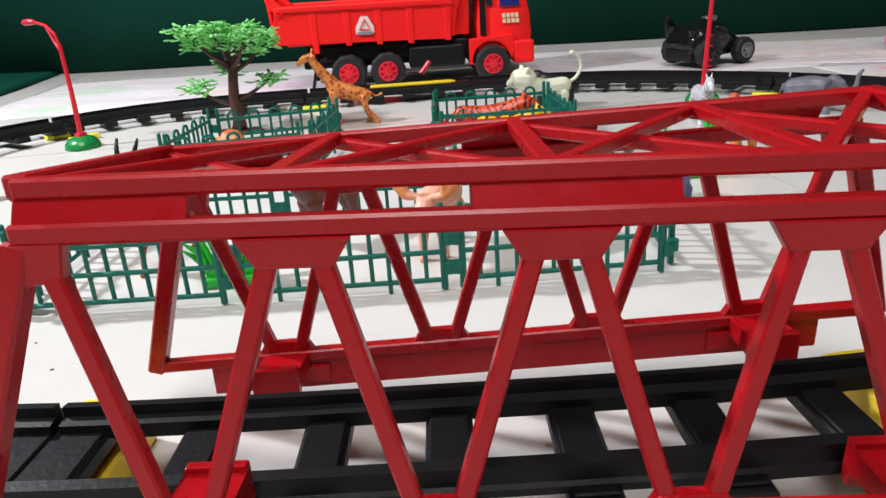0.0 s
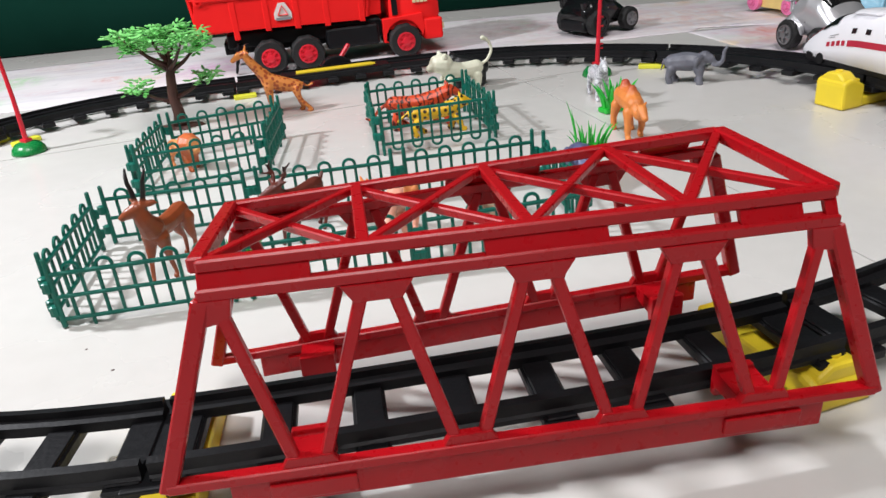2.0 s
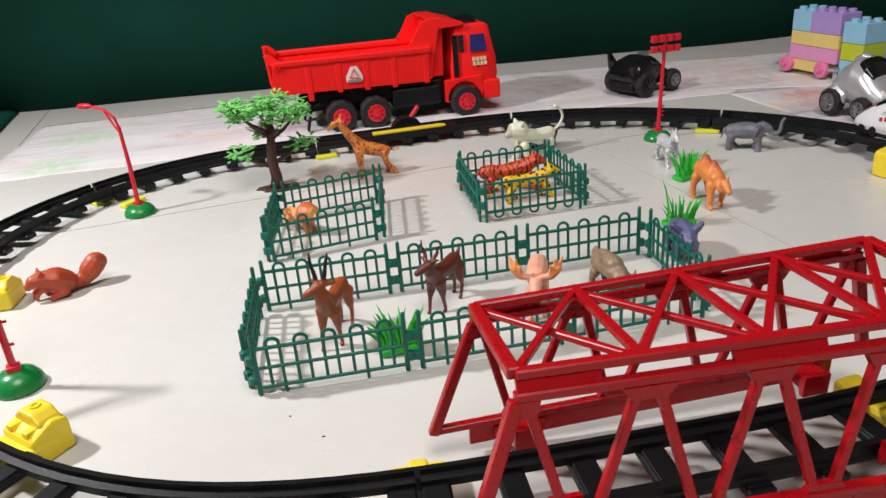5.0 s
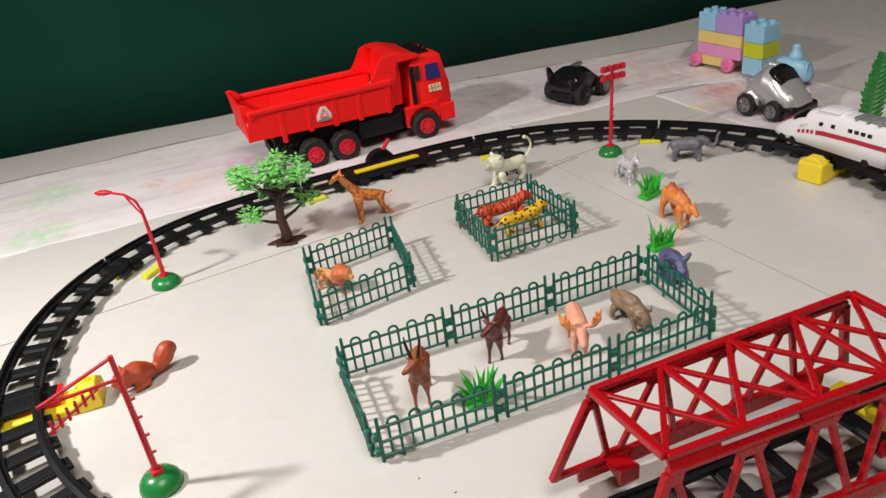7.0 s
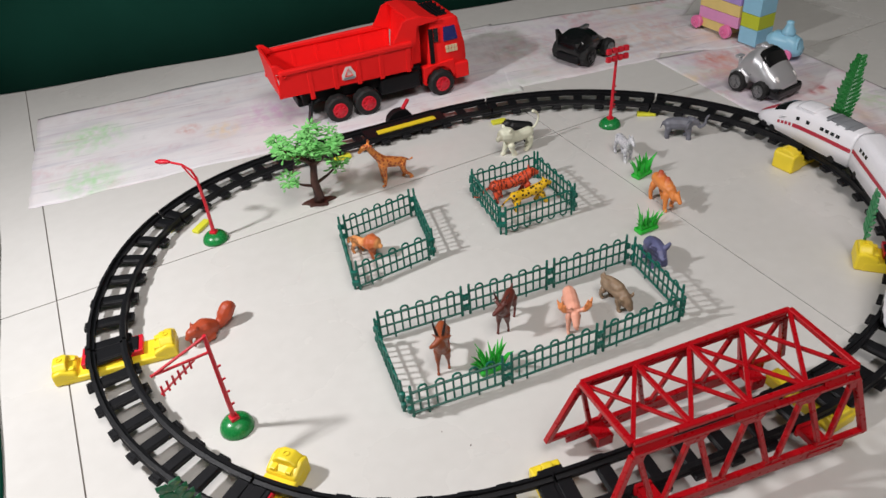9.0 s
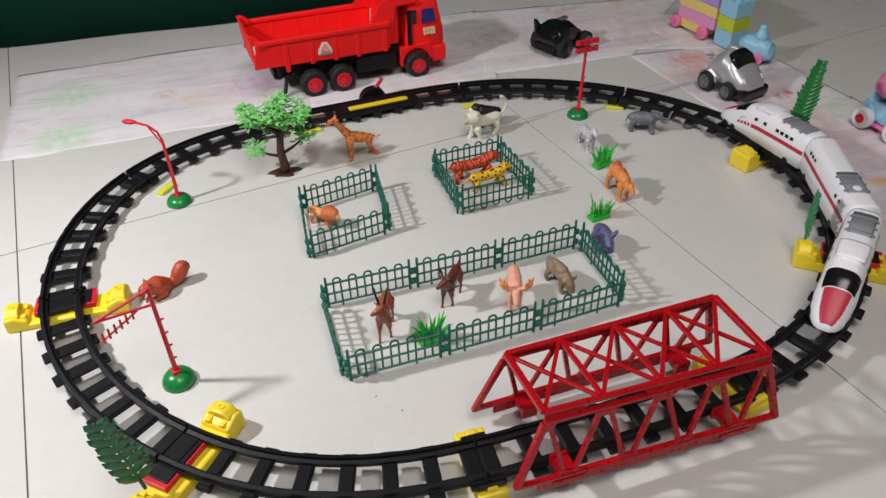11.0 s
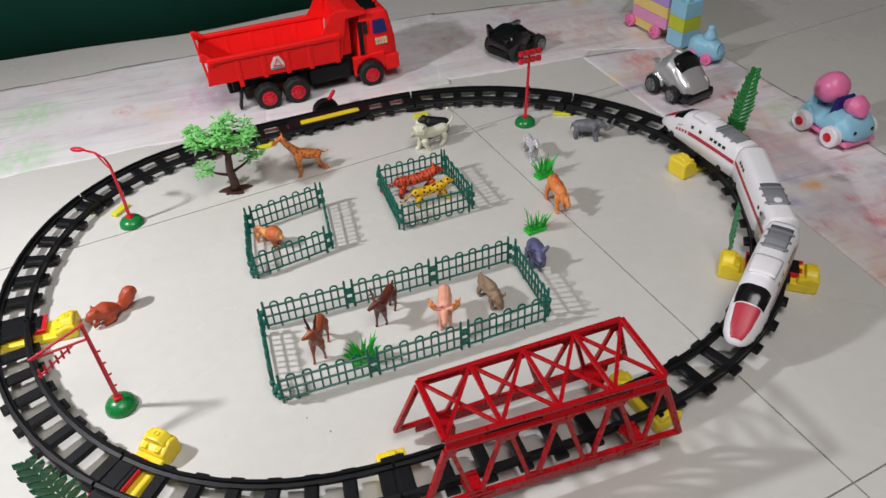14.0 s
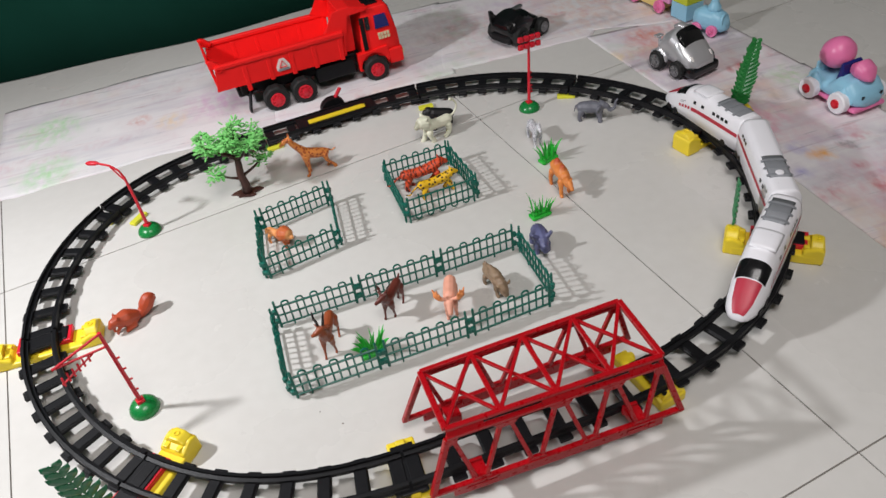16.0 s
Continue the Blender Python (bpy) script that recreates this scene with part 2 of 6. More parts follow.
    # crayon patches with a place of their own: x, y, size, colour, strength
    for k, (x, y, size, col, power) in enumerate((
            (-0.354, 0.998, 0.05, (0.36, 0.7, 0.32), 0.8), (-0.344, 0.874, 0.045, (0.36, 0.7, 0.32), 0.8),
            (-0.221, 0.961, 0.016, (0.62, 0.2, 0.14), 0.9), (-0.174, 0.937, 0.026, (0.84, 0.62, 0.34), 0.7), (-0.1, 0.965, 0.06, (0.66, 0.38, 0.6), 0.7),
            (0.3, 1.0, 0.09, (0.66, 0.34, 0.36), 0.4), (0.48, 0.97, 0.1, (0.72, 0.4, 0.28), 0.45), (0.47, 0.799, 0.02, (0.8, 0.66, 0.3), 0.7),
            (0.25, 1.07, 0.07, (0.42, 0.34, 0.34), 0.35), (0.53, 0.82, 0.05, (0.72, 0.3, 0.28), 0.75),
            (0.583, 0.693, 0.011, (0.45, 0.03, 0.04), 1.0), (0.597, 0.698, 0.01, (0.45, 0.03, 0.04), 1.0), (0.633, 0.639, 0.034, (0.4, 0.62, 0.3), 0.8),
            (0.54, 0.572, 0.05, (0.74, 0.3, 0.42), 0.7), (0.56, 0.48, 0.017, (0.85, 0.42, 0.1), 1.0), (0.544, 0.502, 0.015, (0.36, 0.34, 0.62), 0.8), (0.522, 0.457, 0.014, (0.36, 0.34, 0.62), 0.8),
            (0.58, 0.41, 0.06, (0.7, 0.3, 0.36), 0.45), (0.57, 0.36, 0.04, (0.6, 0.2, 0.26), 0.45), (0.579, 0.405, 0.018, (0.6, 0.08, 0.08), 0.9),
            (0.582, 0.4436, 0.011, (0.6, 0.1, 0.16), 0.9), (0.5696, 0.3767, 0.009, (0.12, 0.1, 0.12), 0.9), (0.6286, 0.427, 0.022, (0.72, 0.3, 0.34), 0.8), (0.535, 0.8434, 0.028, (0.7, 0.22, 0.14), 0.75))):
        mp, fine_out = strokes(k + 9, 90, 2.3 * k)
        dist = nt.nodes.new("ShaderNodeVectorMath")
        dist.operation = "DISTANCE"
        warp = nt.nodes.new("ShaderNodeTexNoise")
        warp.inputs["Scale"].default_value = 22
        warp.inputs["Detail"].default_value = 4
        nt.links.new(geo.outputs["Position"], warp.inputs["Vector"])
        wob = nt.nodes.new("ShaderNodeVectorMath")
        wob.operation = "MULTIPLY_ADD"
        nt.links.new(warp.outputs["Color"], wob.inputs[0])
        wob.inputs[1].default_value = (size, size, 0)
        nt.links.new(geo.outputs["Position"], wob.inputs[2])
        nt.links.new(wob.outputs["Vector"], dist.inputs[0])
        dist.inputs[1].default_value = (x + size * 0.5, y + size * 0.5, 0.001)
        fall = nt.nodes.new("ShaderNodeMapRange")
        fall.inputs["From Min"].default_value, fall.inputs["From Max"].default_value = size * 1.15, size * 0.3
        fall.inputs["To Max"].default_value = power
        nt.links.new(dist.outputs["Value"], fall.inputs["Value"])
        last = lay(times(fall.outputs["Result"], fine_out), col, last)
    nt.links.new(last, b.inputs["Base Color"])
    return m


def cloth_material(name, dark, light):
    m = material(name, light, 0.85, vary=0.05, scale=5, colour2=dark, bump=0.4, bump_scale=900, spec=0.06)
    return m


TILE = tile_material()
GROUT = material("grey_grout", (0.27, 0.245, 0.225), 0.9, vary=0.2, scale=40)
PAPER = drawing_paper_material()
GREEN_WALL = cloth_material("dark_green_cloth", (0.0036, 0.027, 0.018), (0.007, 0.05, 0.035))
GREEN_MAT = cloth_material("green_mat_cloth", (0.004, 0.05, 0.032), (0.008, 0.082, 0.054))
PLASTER = material("cream_plaster", (0.55, 0.53, 0.5), 0.85, vary=0.05, scale=6, bump=0.3, bump_scale=120)


# ---------- mesh helpers ----------
def mesh_object(name, bm, mat, smooth=False):
    bmesh.ops.recalc_face_normals(bm, faces=bm.faces)
    me = bpy.data.meshes.new(name)
    bm.to_mesh(me)
    bm.free()
    if smooth:
        for p in me.polygons:
            p.use_smooth = True
    me.materials.append(mat)
    return new(name, me)


def part(name, bm, mat, parent, label="", smooth=False):
    ob = mesh_object(name, bm, mat, smooth)
    ob.parent = parent
    if label:
        tagged(ob, label)
    return ob


def thing(name, m, label, category, group="", kind=""):
    ob = new(name)
    ob.empty_display_size = 0.01
    ob.matrix_world = m
    return tagged(ob, label, category, group, kind)


def box(bm, x0, x1, y0, y1, z0, z1, bevel=0.0, m=None, seg=2):
    """A block with rounded edges, added to bm."""
    r = bmesh.ops.create_cube(bm, size=1.0)
    vs = r["verts"]
    for v in vs:
        v.co = Vector((x0 + (v.co.x + 0.5) * (x1 - x0), y0 + (v.co.y + 0.5) * (y1 - y0), z0 + (v.co.z + 0.5) * (z1 - z0)))
    if bevel:
        es = list({e for v in vs for e in v.link_edges})
        r = bmesh.ops.bevel(bm, geom=es, offset=bevel, segments=seg, affect="EDGES", profile=0.5)
        vs = list({v for f in r["faces"] for v in f.verts} | {v for v in vs if v.is_valid})
    if m is not None:
        bmesh.ops.transform(bm, matrix=m, verts=vs)
    return vs


def beam(bm, a, b, w, h, bevel=0.0, up=(0, 0, 1)):
    """A straight bar of section w x h from a to b."""
    a, b = Vector(a), Vector(b)
    d = b - a
    x = d.normalized()
    y = Vector(up).cross(x)
    if y.length < 1e-6:
        y = Vector((0, 1, 0)).cross(x)
    y.normalize()
    z = x.cross(y)
    m = Matrix((x, y, z)).transposed().to_4x4()
    m.translation = a
    return box(bm, 0, d.length, -w / 2, w / 2, -h / 2, h / 2, bevel, m, 1)


def tube(bm, pts, radii, sides=8, caps=True, flat=1.0, side=None):
    """A swept tube through pts with a radius at each; flat squashes it across 'side'."""
    pts = [Vector(p) for p in pts]
    if not hasattr(radii, "__len__"):
        radii = [radii] * len(pts)
    rings = []
    prev = None
    for i, p in enumerate(pts):
        d = (pts[min(i + 1, len(pts) - 1)] - pts[max(i - 1, 0)]).normalized()
        ref = prev if prev is not None else (Vector(side) if side else (Vector((0, 0, 1)) if abs(d.z) < 0.9 else Vector((1, 0, 0))))
        u = (ref - d * ref.dot(d))
        if u.length < 1e-6:
            u = Vector((0, 1, 0)) - d * d.y
        u.normalize()
        prev = u
        v = d.cross(u)
        rings.append([bm.verts.new(p + (u * math.cos(2 * math.pi * k / sides) * flat + v * math.sin(2 * math.pi * k / sides)) * radii[i]) for k in range(sides)])
    for a, b in zip(rings, rings[1:]):
        for k in range(sides):
            bm.faces.new((a[k], a[(k + 1) % sides], b[(k + 1) % sides], b[k]))
    if caps:
        bm.faces.new(rings[0][::-1])
        bm.faces.new(rings[-1])
    return rings


def lathe(bm, profile, sides=24, m=None):
    """Turns a profile of (radius, height) round z."""
    rings = []
    vs = []
    for r, z in profile:
        ring = [bm.verts.new((r * math.cos(2 * math.pi * k / sides), r * math.sin(2 * math.pi * k / sides), z)) for k in range(sides)]
        rings.append(ring)
        vs += ring
    for a, b in zip(rings, rings[1:]):
        for k in range(sides):
            bm.faces.new((a[k], a[(k + 1) % sides], b[(k + 1) % sides], b[k]))
    bm.faces.new(rings[0][::-1])
    bm.faces.new(rings[-1])
    if m is not None:
        bmesh.ops.transform(bm, matrix=m, verts=vs)
    return vs


def prism(bm, outline, y0, y1, bevel=0.0, m=None):
    """An outline in x and z, pushed from y0 to y1."""
    a = [bm.verts.new((x, y0, z)) for x, z in outline]
    b = [bm.verts.new((x, y1, z)) for x, z in outline]
    n = len(outline)
    fs = [bm.faces.new(a), bm.faces.new(b[::-1])]
    for k in range(n):
        fs.append(bm.faces.new((a[k], b[k], b[(k + 1) % n], a[(k + 1) % n])))
    vs = a + b
    if bevel:
        es = list({e for f in fs for e in f.edges})
        r = bmesh.ops.bevel(bm, geom=es, offset=bevel, segments=2, affect="EDGES", profile=0.5)
        vs = list({v for f in r["faces"] for v in f.verts} | {v for v in vs if v.is_valid})
    if m is not None:
        bmesh.ops.transform(bm, matrix=m, verts=vs)
    return vs


# ---------- room ----------
bm = bmesh.new()
box(bm, -2.2, 2.4, -2.0, 1.26, -0.12, -0.0016)
floor = tagged(mesh_object("floor", bm, GROUT), "cream glazed tile floor with thin dark joints", "floor", kind="structure")


def wall(name, x0, x1, y0, y1, z0, z1, mat, label):
    bm = bmesh.new()
    box(bm, x0, x1, y0, y1, z0, z1, 0.004)
    return tagged(mesh_object(name, bm, mat), label, "wall", kind="structure")


wall("wall_north", -2.2, 2.4, 1.262, 1.38, -0.1, 2.6, PLASTER, "plain plastered wall behind the green backdrop")
wall("wall_south", -2.2, 2.4, -2.12, -2.0, -0.1, 2.6, PLASTER, "plain cream plastered wall")
wall("wall_west", -2.32, -2.2, -2.12, 1.38, -0.1, 2.6, PLASTER, "plain cream plastered wall")
wall("wall_east", 2.4, 2.52, -2.12, 1.38, -0.1, 2.6, PLASTER, "plain cream plastered wall")
wall("ceiling", -2.32, 2.52, -2.12, 1.38, 2.6, 2.7, PLASTER, "plain white ceiling")


def backdrop_cloth():
    """Dark green cloth hung along the wall, with broad shallow folds."""
    bm = bmesh.new()
    nx, nz = 160, 14
    grid = []
    for j in range(nz + 1):
        z = 0.002 + 1.6 * j / nz
        row = []
        for i in range(nx + 1):
            x = -0.86 + 3.2 * i / nx
            y = 1.228 + 0.008 * math.sin(x * 7.0 + 0.4) + 0.005 * math.sin(x * 17 + 1.2 * z) + 0.01 * noise.noise((x * 3, z * 2, 0))
            row.append(bm.verts.new((x, y, z)))
        grid.append(row)
    for a, b in zip(grid, grid[1:]):
        for i in range(nx):
            bm.faces.new((a[i], a[i + 1], b[i + 1], b[i]))
    ob = mesh_object("backdrop_cloth", bm, GREEN_WALL, True)
    mod = ob.modifiers.new("thickness", "SOLIDIFY")
    mod.thickness = 0.003
    return tagged(ob, "dark green cloth hanging behind the toys", "cloth", kind="structure")


backdrop_cloth()


def floor_mat():
    """Green cloth lying over the floor along the side, with a slightly wavy hem."""
    bm = bmesh.new()
    n = 90
    rows = []
    for i in range(n + 1):
        y = -0.6 + 1.82 * i / n
        edge = -0.378 - 0.14 * (y - 0.4) / 0.85 + 0.0015 * math.sin(y * 19) + 0.002 * noise.noise((y * 9, 0, 3))
        rows.append([bm.verts.new((x, y, z + 0.002 * noise.noise((x * 8, y * 8, 1)))) for x, z in ((-1.4, 0.006), (edge - 0.3, 0.008), (edge - 0.1, 0.008), (edge - 0.012, 0.007), (edge, 0.003))])
    for a, b in zip(rows, rows[1:]):
        for k in range(4):
            bm.faces.new((a[k], a[k + 1], b[k + 1], b[k]))
    ob = mesh_object("floor_cloth", bm, GREEN_MAT, True)
    mod = ob.modifiers.new("thickness", "SOLIDIFY")
    mod.thickness = 0.0025
    return tagged(ob, "dark green cloth spread over the floor tiles", "cloth")


floor_mat()
TILE_ORIGIN, TILE_U, TILE_V = Vector((0.2325, 0.738)), Vector((0.1806, -0.9836)), Vector((0.9836, 0.1806))


def paper_sheet(corners, label, lift, curl):
    """A thin sheet of paper over the tiles, with a slightly cockled surface."""
    bm = bmesh.new()
    n = 36
    a, b, c, d = (Vector(p) for p in corners)
    g = []
    for j in range(n + 1):
        row = []
        for i in range(n + 1):
            u, v = i / n, j / n
            p = (a * (1 - u) + b * u) * (1 - v) + (d * (1 - u) + c * u) * v
            wob = 0.006 * noise.noise((p.x * 12, p.y * 12, 5)) + 0.002 * noise.noise((p.x * 60, p.y * 60, 2))
            z = lift + max(0.0, 0.0016 * noise.noise((p.x * 7, p.y * 7, lift * 900)) + 0.0012 * noise.noise((p.x * 9, p.y * 38, lift * 500))) + curl * max(0, v - 0.9) * 0.02
            if u in (0, 1) or v in (0, 1):
                z = 0.0004 + lift * 0.15
            row.append(bm.verts.new((p.x + wob * (u in (0, 1)), p.y + wob * (v in (0, 1)), z)))
        g.append(row)
    for r, s in zip(g, g[1:]):
        for i in range(n):
            bm.faces.new((r[i], r[i + 1], s[i + 1], s[i]))
    ob = mesh_object("drawing_paper", bm, PAPER, True)
    mod = ob.modifiers.new("thickness", "SOLIDIFY")
    mod.thickness = 0.0003
    return tagged(ob, label, "paper", "drawing paper strips")


paper_sheet(((-0.415, 0.832), (-0.02, 0.85), (-0.01, 1.128), (-0.435, 1.1)), "white paper strip with faded green and pink crayon scribbles", 0.0006, 0.1)
paper_sheet(((-0.03, 0.855), (0.245, 0.872), (0.29, 1.135), (-0.02, 1.132)), "white paper strip with pale lilac crayon scribbles under the truck", 0.0009, 0)
paper_sheet(((0.225, 0.884), (0.457, 0.878), (0.66, 1.09), (0.27, 1.13)), "crumpled paper with pink and orange crayon scribbles", 0.0012, 0.1)
paper_sheet(((0.453, 0.882), (0.488, 0.6), (0.668, 0.65), (0.643, 0.87)), "white paper with pink crayon scribbles on the floor", 0.0009, 0)
paper_sheet(((0.494, 0.63), (0.514, 0.3), (0.686, 0.34), (0.67, 0.665)), "white paper strip with red and orange crayon scribbles", 0.001, 0)
paper_sheet(((0.44, 0.905), (0.66, 0.84), (0.665, 1.0), (0.52, 1.03)), "white paper piece with orange crayon scribbles", 0.0015, 0)


# ---------- railway track ----------
TRACK_CENTRE = (0.09, 0.53)
TRACK_SHAPE = (0.3436, -0.007, 0.0014, 0.0473, -0.0012, -0.0012, 0.0021, -0.0048, -0.0055, 0.0021, 0.0014, -0.0001, 0.0007, 0.0001, -0.0006, 0.0004, 0.0004)


def track_point(a):
    """The middle of the track at the angle a (radians) round its centre; its foot lies higher where piers carry it."""
    r = TRACK_SHAPE[0] + sum(TRACK_SHAPE[2 * k - 1] * math.cos(k * a) + TRACK_SHAPE[2 * k] * math.sin(k * a) for k in range(1, 9))
    lift = 0.5 - 0.5 * math.sin(a - 0.12)
    lift = min(1.0, max(0.0, lift * 1.9 - 0.35))
    z = 0.005 + 0.0083 * lift
    return Vector((TRACK_CENTRE[0] + r * math.cos(a), TRACK_CENTRE[1] + r * math.sin(a), z))


def track_frame(a):
    p = track_point(a)
    d = track_point(a + 0.01) - track_point(a - 0.01)
    d.normalize()
    n = Vector((d.y, -d.x, 0)).normalized()
    return p, d, n


def track_piece(a0, a1, n_sleepers, label):
    """One moulded piece: two flanged rails, sleepers below them and a plate at each end."""
    a0, a1 = radians(a0), radians(a1)
    gap = 0.0012 / 0.33
    a0, a1 = a0 + gap, a1 - gap
    origin = track_point((a0 + a1) / 2)
    root = thing("railway_track", Matrix.Translation(origin), label, "toy track", "toy railway track pieces")
    section = ((-0.0034, 0.003), (0.0034, 0.003), (0.0034, 0.0048), (0.0025, 0.0056), (0.0025, 0.0098), (-0.0004, 0.0102), (-0.0004, 0.0075), (-0.0034, 0.0068))
    steps = max(6, int((a1 - a0) / 0.05))
    for side in (-1, 1):
        bm = bmesh.new()
        rings = []
        for i in range(steps + 1):
            p, d, n = track_frame(a0 + (a1 - a0) * i / steps)
            rings.append([bm.verts.new(p + n * (side * 0.0143 + side * u) + Vector((0, 0, w)) - origin) for u, w in section])
        m = len(section)
        for r, s in zip(rings, rings[1:]):
            for k in range(m):
                bm.faces.new((r[k], r[(k + 1) % m], s[(k + 1) % m], s[k]))
        bm.faces.new(rings[0])
        bm.faces.new(rings[-1][::-1])
        part("rail", bm, BLACK, root)
    span = (a1 - a0) * 0.33
    for i in range(n_sleepers):
        end = i in (0, n_sleepers - 1)
        w = 0.0062 if end else 0.0056
        t = (i / (n_sleepers - 1)) * (1 - 2 * 0.0058 / span) + 0.0058 / span
        p, d, n = track_frame(a0 + (a1 - a0) * t)
        mat = Matrix((d, n, Vector((0, 0, 1)))).transposed().to_4x4()
        mat.translation = p - origin
        bm = bmesh.new()
        box(bm, -w, w, -0.0225 + 0.002 * end, 0.0225 - 0.002 * end, -0.0006, 0.0036, 0.0006, mat, 1)
        box(bm, -w * 0.84, w * 0.84, -0.0202 + 0.002 * end, 0.0202 - 0.002 * end, 0.0034, 0.0046, 0.0004, mat, 1)
        part("sleeper", bm, BLACK, root)
    return root


JOINTS = (-62, -27.9, 3.9, 36.9, 74.2, 116, 150.1, 181.8, 217, 255.3, 298)
for k, (a0, a1) in enumerate(zip(JOINTS, JOINTS[1:])):
    length = sum((track_point(radians(a0 + (a1 - a0) * (i + 1) / 20)) - track_point(radians(a0 + (a1 - a0) * i / 20))).length for i in range(20))
    straight = k in (4, 9)
    track_piece(a0, a1, max(4, round(length / 0.0337) + 1), "black plastic toy track piece, straight" if straight else "black plastic curved toy track piece")


# ---------- piers ----------
def pier(a, x, y, yaw, inner=0.04, outer=0.04, slim=(False, False), off=0.0, rise=0.0, wide=0.0115, aside=0.0, red=True):
    """Yellow pier across the track: a low beam, two chunky ends with a peg hole, and a red clip with a black plate under the rails."""
    top = track_point(radians(a)).z + 0.0004
    root = thing("track_pier", pose(x, y, 0, 0, 0, yaw), "yellow plastic pier under the toy track", "track pier", "track piers")
    bm = bmesh.new()
    box(bm, -inner - 0.006, outer + 0.006, -wide, wide, 0.0, top - 0.0032, 0.0016)
    part("pier_beam", bm, YELLOW, root)
    t = top + 0.0052 + rise
    for s, mid, thin in ((-1, inner, slim[0]), (1, outer, slim[1])):
        h = 0.0042 if thin else 0.0132
        x0, x1 = (mid - 0.0045, mid + 0.0035) if thin else (mid - 0.0075, mid + 0.0125)
        bm = bmesh.new()
        if thin:
            prism(bm, ((x0 * s, 0.0), (x1 * s, 0.0), (x1 * s, t - 0.0045), ((x1 - 0.0025) * s, t - 0.0025), ((x0 + 0.002) * s, t - 0.0025), (x0 * s, t - 0.0045)), -h, h, 0.0016)
        else:
            prism(bm, ((x0 * s, 0.0), (x1 * s, 0.0), (x1 * s, t - 0.003), ((x1 - 0.0015) * s, t - 0.001), ((x1 - 0.008) * s, t + 0.0005), (x0 * s, t - 0.005)), -h, h, 0.0022)
        bmesh.ops.translate(bm, vec=(0, aside, 0), verts=bm.verts)
        end = part("end_block", bm, YELLOW, root)
        if not thin:
            xa, xb = (x1 - 0.0135) * s, (x1 - 0.0015) * s
            part("gable", bb(lambda bm: prism(bm, ((-h * 0.86, t - 0.006), (h * 0.86, t - 0.006), (h * 0.8, t), (h * 0.36, t + 0.0042), (-h * 0.36, t + 0.0042), (-h * 0.8, t)), min(xa, xb), max(xa, xb), 0.0016, Matrix.Translation((0, aside, 0)) @ Matrix.Rotation(-math.pi / 2, 4, "Z"))), YELLOW, end)
            bm = bmesh.new()
            lathe(bm, ((0.0026, t + 0.0036), (0.0026, t + 0.005), (0.0016, t + 0.005), (0.0016, t + 0.0038)), 14, Matrix.Translation(((xa + xb) / 2, aside, 0)))
            part("peg_socket", bm, YELLOW, end)
            for v in (-0.0065, 0.0065):
                part("lug", bb(lambda bm: box(bm, min((x0 + 0.001) * s, (x0 + 0.007) * s), max((x0 + 0.001) * s, (x0 + 0.007) * s), v + aside - 0.0024, v + aside + 0.0024, t - 0.006, t - 0.0015, 0.0008)), YELLOW, end)
    clip = root
    if red:
        bm = bmesh.new()
        box(bm, -0.0264, 0.0264, off - 0.0112, off + 0.0112, top - 0.003, top + 0.0022, 0.0006)
        clip = part("clip", bm, SIGNAL_RED, root, "red plastic track clip")
    if wide > 0.011:
        part("clip_plate", bb(lambda bm: box(bm, -0.0228, 0.0228, off - 0.0094, off + 0.0094, top - 0.001, top + 0.0034, 0.0007)), BLACK, clip, "black plastic plate")
    return root


def bb(build):
    """A bmesh filled by build."""
    bm = bmesh.new()
    build(bm)
    return bm


for row in ((181.8, -0.298, 0.511, 180, 0.043, 0.038, (False, False), -0.006, 0.0, 0.0135), (217, -0.191, 0.3005, -129.6, 0.04, 0.04, (False, False), -0.006, 0.0, 0.0135), (255.3, 0.0145, 0.2385, -89, 0.0265, 0.0205, (True, True), 0.0, 0.0, 0.0118, 0.0, False),
            (298, 0.2245, 0.2575, -78, 0.0265, 0.0185, (True, False), 0.0, -0.006, 0.007, 0.006, False), (332.1, 0.4195, 0.3575, -36, 0.0375, 0.0285, (False, False), 0.006, 0.0, 0.0135), (3.9, 0.484, 0.566, 15.3, 0.051, 0.03, (False, False), 0.006, 0.006)):
    pier(*row)


def flat_tab(x, y, yaw, length, width):
    bm = bmesh.new()
    box(bm, -length / 2, length / 2, -width / 2, width / 2, 0, 0.0042, 0.001)
    ob = mesh_object("track_tab", bm, TAB_YELLOW)
    ob.matrix_world = pose(x, y, 0.0, 0, 0, yaw)
    return tagged(ob, "small flat yellow plastic connector tab beside the track", "track tab", "track tabs")


for x, y, yaw, l in ((-0.0355, 0.788, 12, 0.022), (0.176, 0.7935, -2, 0.02), (0.3565, 0.7305, -24, 0.024), (-0.214, 0.703, 52, 0.024), (-0.2445, 0.7165, 48, 0.02)):
    flat_tab(x, y, yaw, l, 0.009)


